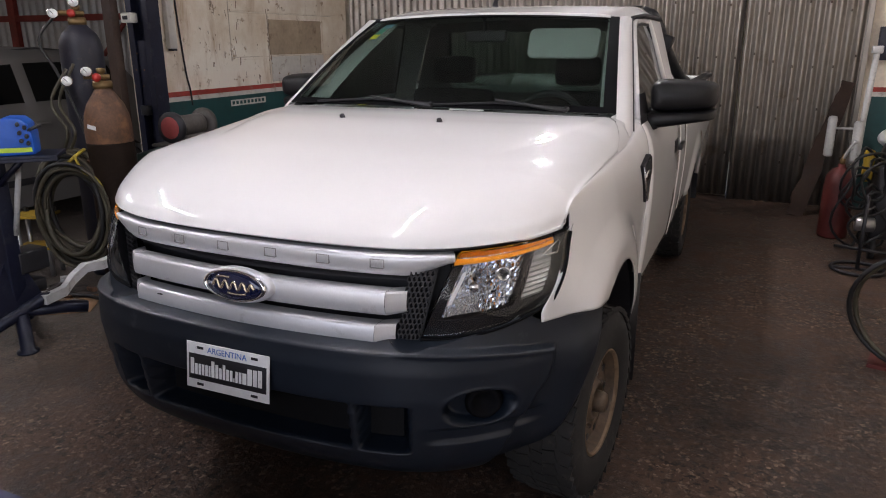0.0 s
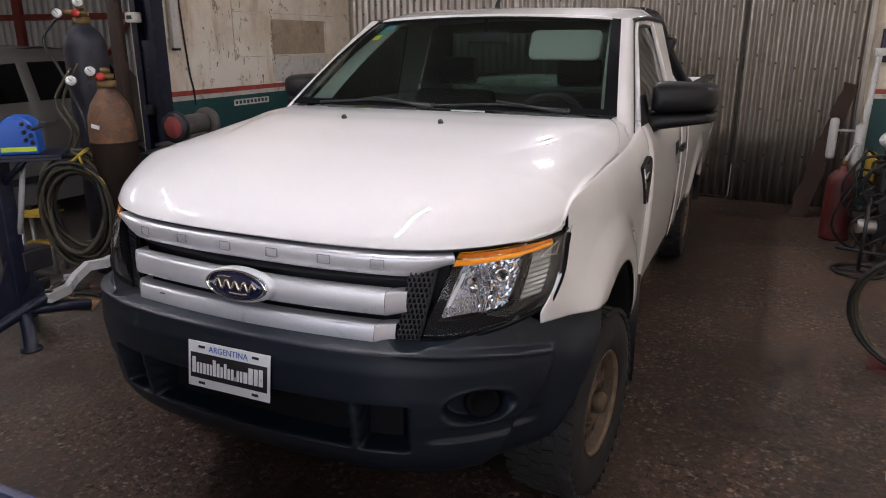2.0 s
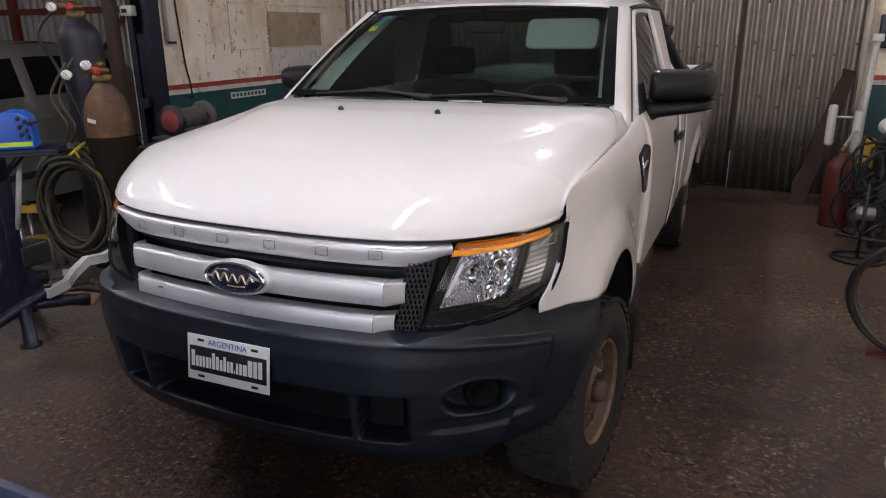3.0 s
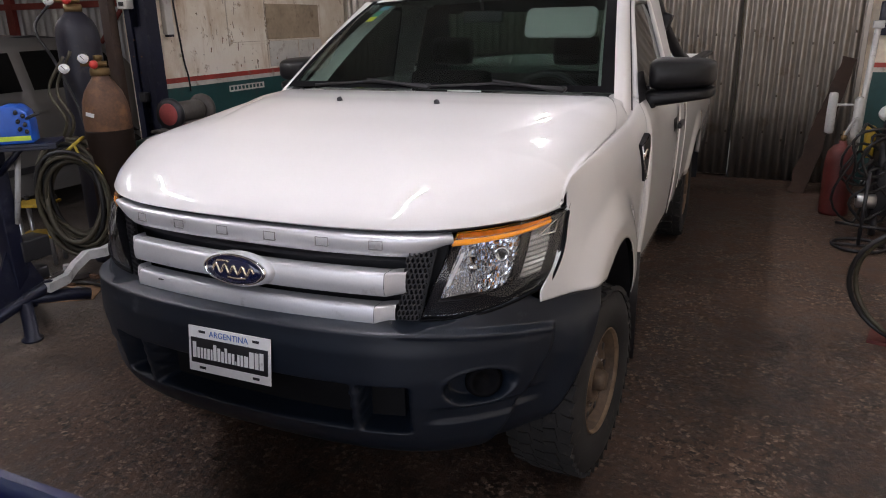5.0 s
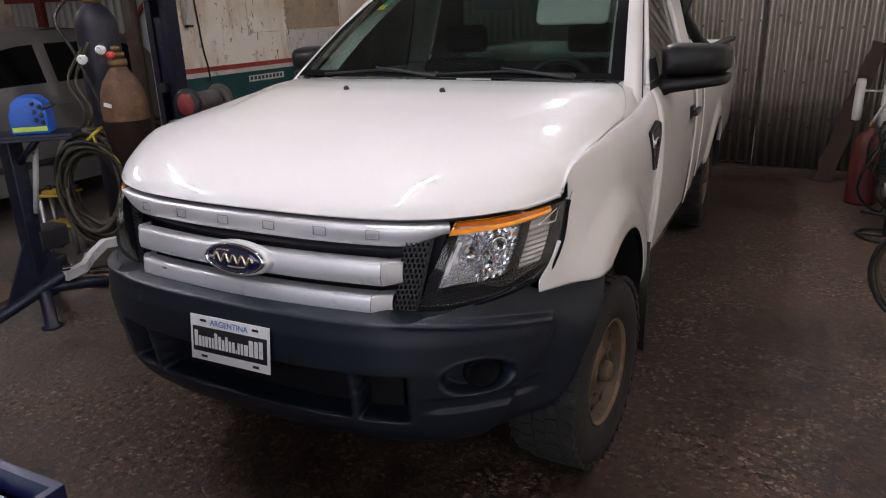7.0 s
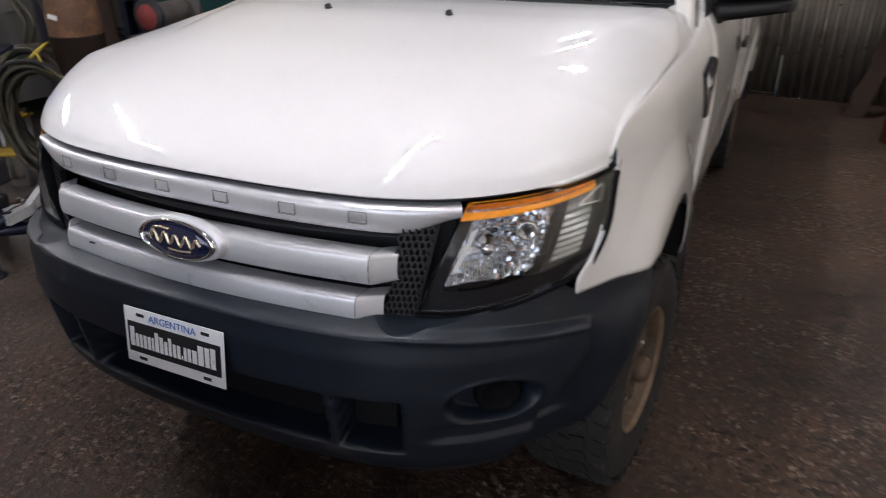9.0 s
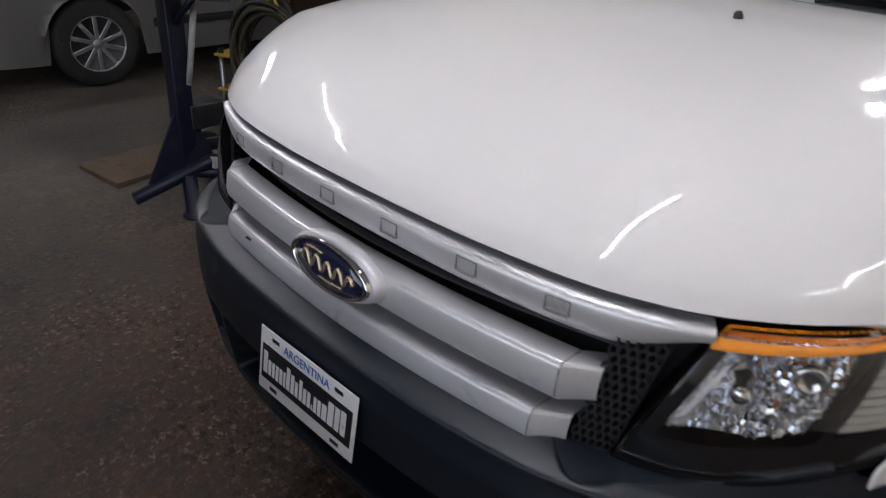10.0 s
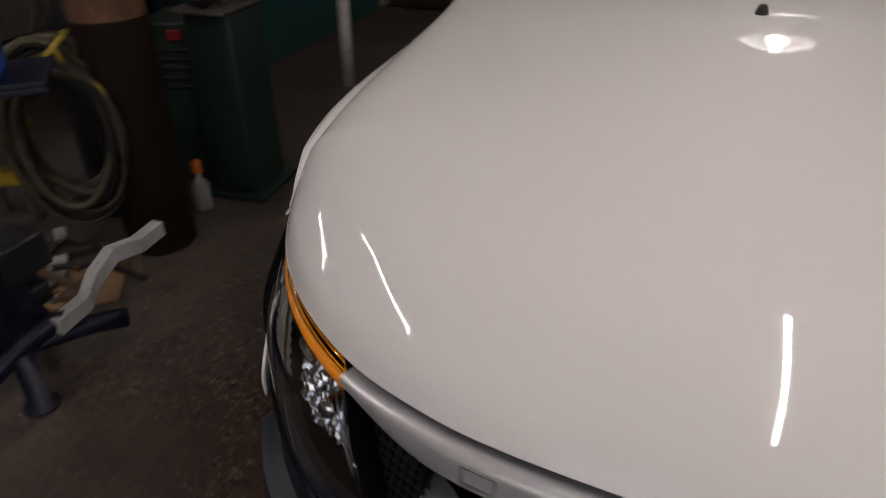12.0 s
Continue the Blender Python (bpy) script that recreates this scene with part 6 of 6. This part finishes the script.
rp = thing("steel_post", "rust brown steel post standing behind the lift column", "post", (-3.78, 3.12, 0))
part("post", boxes((-0.05, 0.05, -0.04, 0.04, 0.012, HT - 0.02), bevel=0.005), mat("brown_primer_steel", (0.045, 0.026, 0.018), 0.6, 0.1, 0.3, 6, 50, 0.25, dirt=(0.02, 0.012, 0.01), dirt_amt=0.25), rp)
part("base_plate", boxes((-0.10, 0.10, -0.09, 0.09, 0, 0.012), bevel=0.003), MATS["brown_primer_steel"], rp)
wl = thing("wall_tube_lamp", "unlit white fluorescent tube fitting fixed upright on wall", "wall lamp", (-3.49, 3.46, 0))
part("fitting", boxes((0.0, 0.05, -0.045, 0.045, 1.55, 2.75), bevel=0.008), WHITEP, wl)
part("end_cap", boxes((0.004, 0.055, -0.03, 0.03, 1.53, 1.55), bevel=0.004), BLACK, wl)
tagged(part("wall_cable", tube(smooth_path([(-3.488, 3.55, 2.9), (-3.488, 3.57, 2.0), (-3.487, 3.60, 1.55), (-3.485, 3.62, 1.32), (-3.485, 3.65, 1.18), (-3.485, 3.66, 1.04)], 8), 0.008, 6), BLACK), "dark cable running down the plaster wall", "cable")
for y0, y1, z0, z1, m, pr, lab in ((4.88, 5.86, 1.47, 1.83, TAN, 0.010, "bare tan patch on the wall plaster"), (4.27, 4.86, 1.43, 1.87, PLASTER, 0.008, "raised plaster panel on the wall"), (4.90, 5.9, 1.19, 1.45, WHITEP, 0.006, "pale plaster panel on the wall"), (4.27, 6.2, 1.90, 2.5, PLASTER, 0.007, "raised upper plaster panel on wall")):
    structure("trim_panel", boxes((-3.5, -3.5 + pr, y0, y1, z0, z1), bevel=0.003), m, lab, "wall panel")
# dark drips and scars on the plaster
random.seed(3)
DRIP = mat("dark_stain", (0.26, 0.20, 0.145), 0.9, 0, 0.3, 8, 60, 0.2)
bm = bmesh.new()
for k in range(70):
    y = random.choice((random.gauss(4.0, 0.11), random.gauss(4.0, 0.11), random.gauss(4.87, 0.012), random.gauss(5.9, 0.25), random.gauss(4.45, 0.2)))
    low = abs(y - 4.0) > 0.4 and abs(y - 4.87) > 0.1
    z = random.uniform(1.18, 1.34) if low else random.uniform(1.35, 1.95)
    h, w = random.choice((random.uniform(0.008, 0.03), random.uniform(0.03, 0.09))), random.uniform(0.003, 0.011)
    if 3.4 < y < 6.2:
        lean = random.uniform(-0.25, 0.25)
        left, right = [], []
        for i in range(6):
            f = i / 5
            wd = w * (0.25 + 0.9 * math.sin(math.pi * (0.15 + 0.7 * f))) * random.uniform(0.5, 1.2)
            left.append(bm.verts.new((-3.4885, y - wd + lean * h * f, z + h * f)))
            right.append(bm.verts.new((-3.4885, y + wd + lean * h * f, z + h * f)))
        for i in range(5):
            bm.faces.new((left[i], right[i], right[i + 1], left[i + 1]))
tagged(part("wall_stains", bm, DRIP, None, "", False), "dark drips and scars on the plaster wall", "stain", kind="stuff")
JOINT = mat("grey_plaster_joint", (0.56, 0.49, 0.39), 0.9, 0, 0.3, 6, 60, 0.2)
for y0, y1, z0, z1 in ((4.262, 4.272, 1.42, 2.5), (4.86, 4.872, 1.18, 1.88), (4.27, 6.1, 1.452, 1.460), (4.27, 6.1, 1.885, 1.892), (5.42, 5.43, 1.19, 1.45)):
    structure("trim_joint", boxes((-3.4925, -3.4890, y0, y1, z0, z1)), JOINT, "grey joint line in the wall plaster", "wall joint")
sign = tagged(part("faded_sign", boxes((-3.496, -3.493, 4.20, 4.75, 0.985, 1.045)), WHITEP, None, "", False), "faded white lettering strip on teal wall", "sign")
for k in range(9):
    part("letter_bar", boxes((-3.493, -3.4915, 4.22 + k * 0.058, 4.255 + k * 0.058, 1.0, 1.032)), TEAL, sign, "", False)
tagged(part("drain_pipe", tube([(-2.66, 4.05, 0.0), (-2.66, 4.05, 0.74)], 0.04, 14), WHITEP), "white plastic pipe standing upright on the floor", "pipe")

# ---- corner by the metal door ----
def ragged_board(w, h, d, m):
    """An upright board with chipped, uneven long edges."""
    bm = bmesh.new()
    n = 26
    rings = []
    for i in range(n + 1):
        z = h * i / n
        a = -w / 2 + 0.03 * noise.noise((z * 7, 1.0, 0)) + 0.016 * noise.noise((z * 31, 4.0, 0)) + 0.06 * max(0, i / n - 0.55)
        b = w / 2 + 0.022 * noise.noise((z * 6, 8.0, 0)) - 0.05 * max(0, i / n - 0.7)
        rings.append([bm.verts.new(m @ Vector(p)) for p in ((a, -d / 2, z), (b, -d / 2, z), (b, d / 2, z), (a, d / 2, z))])
    for p, q in zip(rings, rings[1:]):
        for k in range(4):
            bm.faces.new((p[k], p[(k + 1) % 4], q[(k + 1) % 4], q[k]))
    bm.faces.new(rings[0])
    bm.faces.new(rings[-1])
    return bm



plank = tagged(part("leaning_board", ragged_board(0.15, 1.33, 0.022, pose(1.75, 5.86, 0.0, -19, 13, -6)), mat("rusty_dark_board", (0.028, 0.014, 0.008), 0.85, 0, 0.4, 6, 50, 0.4, dirt=(0.05, 0.03, 0.018), dirt_amt=0.25), None, "", False), "dark brown board leaning against the metal door", "board")
ext = thing("red_gas_bottle", "worn red gas bottle standing on the floor", "gas bottle", (2.02, 5.15, 0))
REDW = mat("worn_red_paint", (0.085, 0.012, 0.009), 0.55, 0.05, 0.25, 6, 50, 0.2, dirt=(0.10, 0.03, 0.02), dirt_amt=0.25)
part("shell", lathe([(0.09, 0), (0.112, 0.006), (0.115, 0.03), (0.115, 0.45), (0.105, 0.52), (0.07, 0.575), (0.03, 0.595), (0.03, 0.62)], 32), REDW, ext)
part("valve", lathe([(0.02, 0.61), (0.022, 0.66), (0.012, 0.67), (0.012, 0.70)], 14), BRASS, ext)
part("outlet_tube", tube(smooth_path([(0.0, 0, 0.66), (0.03, -0.02, 0.74), (0.06, -0.02, 0.80), (0.09, -0.02, 0.80)], 5), 0.012, 8), WBAR, ext)
pump = thing("white_pump_stand", "white pipe stand with filter tube behind red bottle", "stand", (2.12, 5.25, 0))
part("upright", tube([(0.0, 0, 0.0), (0.01, 0, 1.0), (0.03, 0.0, 1.52)], 0.024, 12), WBAR, pump)
part("upright_cap", boxes((-0.01, 0.07, -0.03, 0.03, 1.50, 1.56), bevel=0.01), WBAR, pump)
part("arm", tube([(-0.20, 0, 0.90), (0.02, 0, 0.90)], 0.010, 8), WBAR, pump)
part("filter", lathe([(0.012, 0.66), (0.034, 0.67), (0.036, 0.69), (0.036, 0.97), (0.03, 0.995), (0.012, 1.0)], 20, pose(-0.21, 0, 0)), WBAR, pump, "white cylindrical filter")
part("second_filter", lathe([(0.03, 0.62), (0.036, 0.65), (0.036, 0.95), (0.02, 0.97)], 20, pose(-0.02, -0.05, 0)), WBAR, pump)
ym = thing("yellow_machine", "yellow and black workshop machine on small wheels", "machine", (2.34, 4.75, 0))
part("yellow_panel", boxes((-0.22, -0.15, -0.06, 0.06, 0.56, 0.80), bevel=0.025), YEL, ym)
part("black_body", boxes((-0.14, 0.35, -0.25, 0.25, 0.16, 0.72), bevel=0.03), BLACK, ym)
part("motor", lathe([(0.05, -0.14), (0.10, -0.13), (0.105, 0.13), (0.05, 0.14)], 24, pose(0.02, -0.2, 0.80, 0, 90, 20)), BLACK, ym)
part("chrome_part", lathe([(0.03, -0.07), (0.055, -0.06), (0.055, 0.06), (0.03, 0.07)], 20, pose(-0.18, -0.28, 0.28, 0, 90, 0)), ALLOY, ym)
for wx in (-0.1, 0.28):
    for wy in (-0.2, 0.2):
        part("caster", lathe([(0.03, -0.02), (0.08, -0.018), (0.08, 0.018), (0.03, 0.02)], 20, pose(wx, wy, 0.08, 0, 90, 0)), BLACK, ym)
tagged(part("white_cloth_bundle", grid(lambda u, v: (2.30 + 0.14 * math.cos(6.283 * u) * math.sin(3.14159 * v) * (1 + 0.2 * math.sin(11 * u)), 4.70 + 0.12 * math.sin(6.283 * u) * math.sin(3.14159 * v), 0.905 + 0.09 * math.cos(3.14159 * v) * (1 + 0.15 * math.sin(9 * u))), 24, 12), DIAL), "pale rag lying on the yellow machine", "rag")
random.seed(21)
for k in range(9):
    c = Vector((2.10 + random.uniform(-0.03, 0.15), 4.45 + random.uniform(-0.25, 0.25), 0.42 + random.uniform(-0.12, 0.25)))
    r = random.uniform(0.16, 0.26)
    pts = [c + Vector((r * 0.55 * math.cos(a) + 0.03 * math.sin(3 * a + k), r * 0.5 * math.cos(a + 0.5), r * (1.15 if k % 2 else 0.8) * math.sin(a))) for a in [2 * math.pi * i / 22 for i in range(22)]]
    pts = [Vector((p.x, p.y, max(0.012, p.z))) for p in pts]
    tagged(part("cable_loop", tube(pts, 0.010, 7, closed=True), BHOSE), "black cable looped over the workshop machine", "cable", "cable loops")
ring = thing("round_base", "black steel ring base standing flat on floor", "stand", (2.12, 4.18, 0))
part("ring", tube([(0.17 * math.cos(a), 0.17 * math.sin(a), 0.015) for a in [2 * math.pi * k / 36 for k in range(36)]], 0.012, 8, closed=True), BLACK, ring)
part("spoke", tube([(-0.17, 0, 0.015), (0.17, 0, 0.015)], 0.010, 6), BLACK, ring)
part("stem", tube([(0, 0, 0.015), (0, 0, 0.55)], 0.014, 8), BLACK, ring)
part("cross_bar", tube([(-0.16, 0.05, 0.16), (0.16, -0.05, 0.16)], 0.012, 8), BLACK, ring)
reel = thing("hose_reel", "black and yellow hose reel standing on the floor", "hose reel", (2.17, 2.45, 0), -12)
for k in range(2):
    r = 0.30 - 0.022 * k
    part("hose_loop", tube([(r * 0.95 * math.cos(a), 0.05 * math.sin(a * 2 + k) + 0.03 * k - 0.05, 0.325 + r * math.sin(a)) for a in [2 * math.pi * i / 32 for i in range(32)]], 0.013, 8, closed=True), BHOSE if k % 2 == 0 else HOSE, reel)
part("hub", lathe([(0.02, -0.10), (0.07, -0.09), (0.07, 0.09), (0.02, 0.10)], 20, pose(0, 0.03, 0.325, 90, 0, 0)), YEL, reel)
part("foot", boxes((-0.16, 0.16, -0.08, 0.14, 0.0, 0.018), (-0.02, 0.02, 0.02, 0.06, 0.018, 0.30)), REDW, reel, "", False)
tagged(part("blue_wall_box", boxes((2.28, 2.55, BY1 - 0.09, BY1 - 0.009, 1.42, 1.72), bevel=0.01), STB), "dark blue metal box fixed on the wall", "wall box")
tagged(part("white_trestle_leg", boxes((-0.03, 0.03, -0.03, 0.03, 0.0, 0.30), bevel=0.01, m=pose(1.985, 1.33, 0, 0, 4, 0)), WHITEP), "white painted post standing on the floor", "post")

# ---- blue tool cart beside the camera ----
cart = thing("tool_cart", "dark blue tool cart with pale foam in tray", "tool cart", (0.0, -1.16, 0))
part("tray_rim", boxes((-0.55, 0.47, 0.285, 0.30, 0.80, 0.905), (-0.55, 0.47, -0.30, -0.285, 0.80, 0.905), (0.455, 0.47, -0.285, 0.285, 0.80, 0.905), (-0.55, -0.535, -0.285, 0.285, 0.80, 0.905), (-0.535, 0.455, -0.285, 0.285, 0.80, 0.812)), mat("cart_blue", (0.007, 0.010, 0.055), 0.35, 0.1, 0.15, 7, 60, 0.1), cart, "", False)
part("foam", grid(lambda u, v: (lerp(-0.53, 0.45, u), lerp(-0.28, 0.272, v), 0.862 + 0.012 * noise.noise((u * 9, v * 9, 0)) + 0.008 * noise.noise((u * 30, v * 30, 2))), 40, 24), mat("pale_foam", (0.50, 0.62, 0.62), 0.8, 0, 0.15, 12, 60, 0.3), cart, "crumpled pale foam sheet")
part("cabinet", boxes((-0.52, 0.44, -0.27, 0.27, 0.14, 0.78), bevel=0.01), MATS["cart_blue"], cart)
for k in range(4):
    part("drawer_pull", boxes((-0.3, 0.22, 0.272, 0.285, 0.25 + 0.14 * k, 0.27 + 0.14 * k), bevel=0.004), ALLOY, cart)
for wx in (-0.45, 0.37):
    for wy in (-0.2, 0.2):
        part("caster", lathe([(0.02, -0.02), (0.065, -0.018), (0.065, 0.018), (0.02, 0.02)], 18, pose(wx, wy, 0.07, 0, 90, 0)), BLACK, cart)
        part("caster_fork", boxes((wx - 0.03, wx + 0.03, wy - 0.02, wy + 0.02, 0.10, 0.142)), ALLOY, cart, "", False)
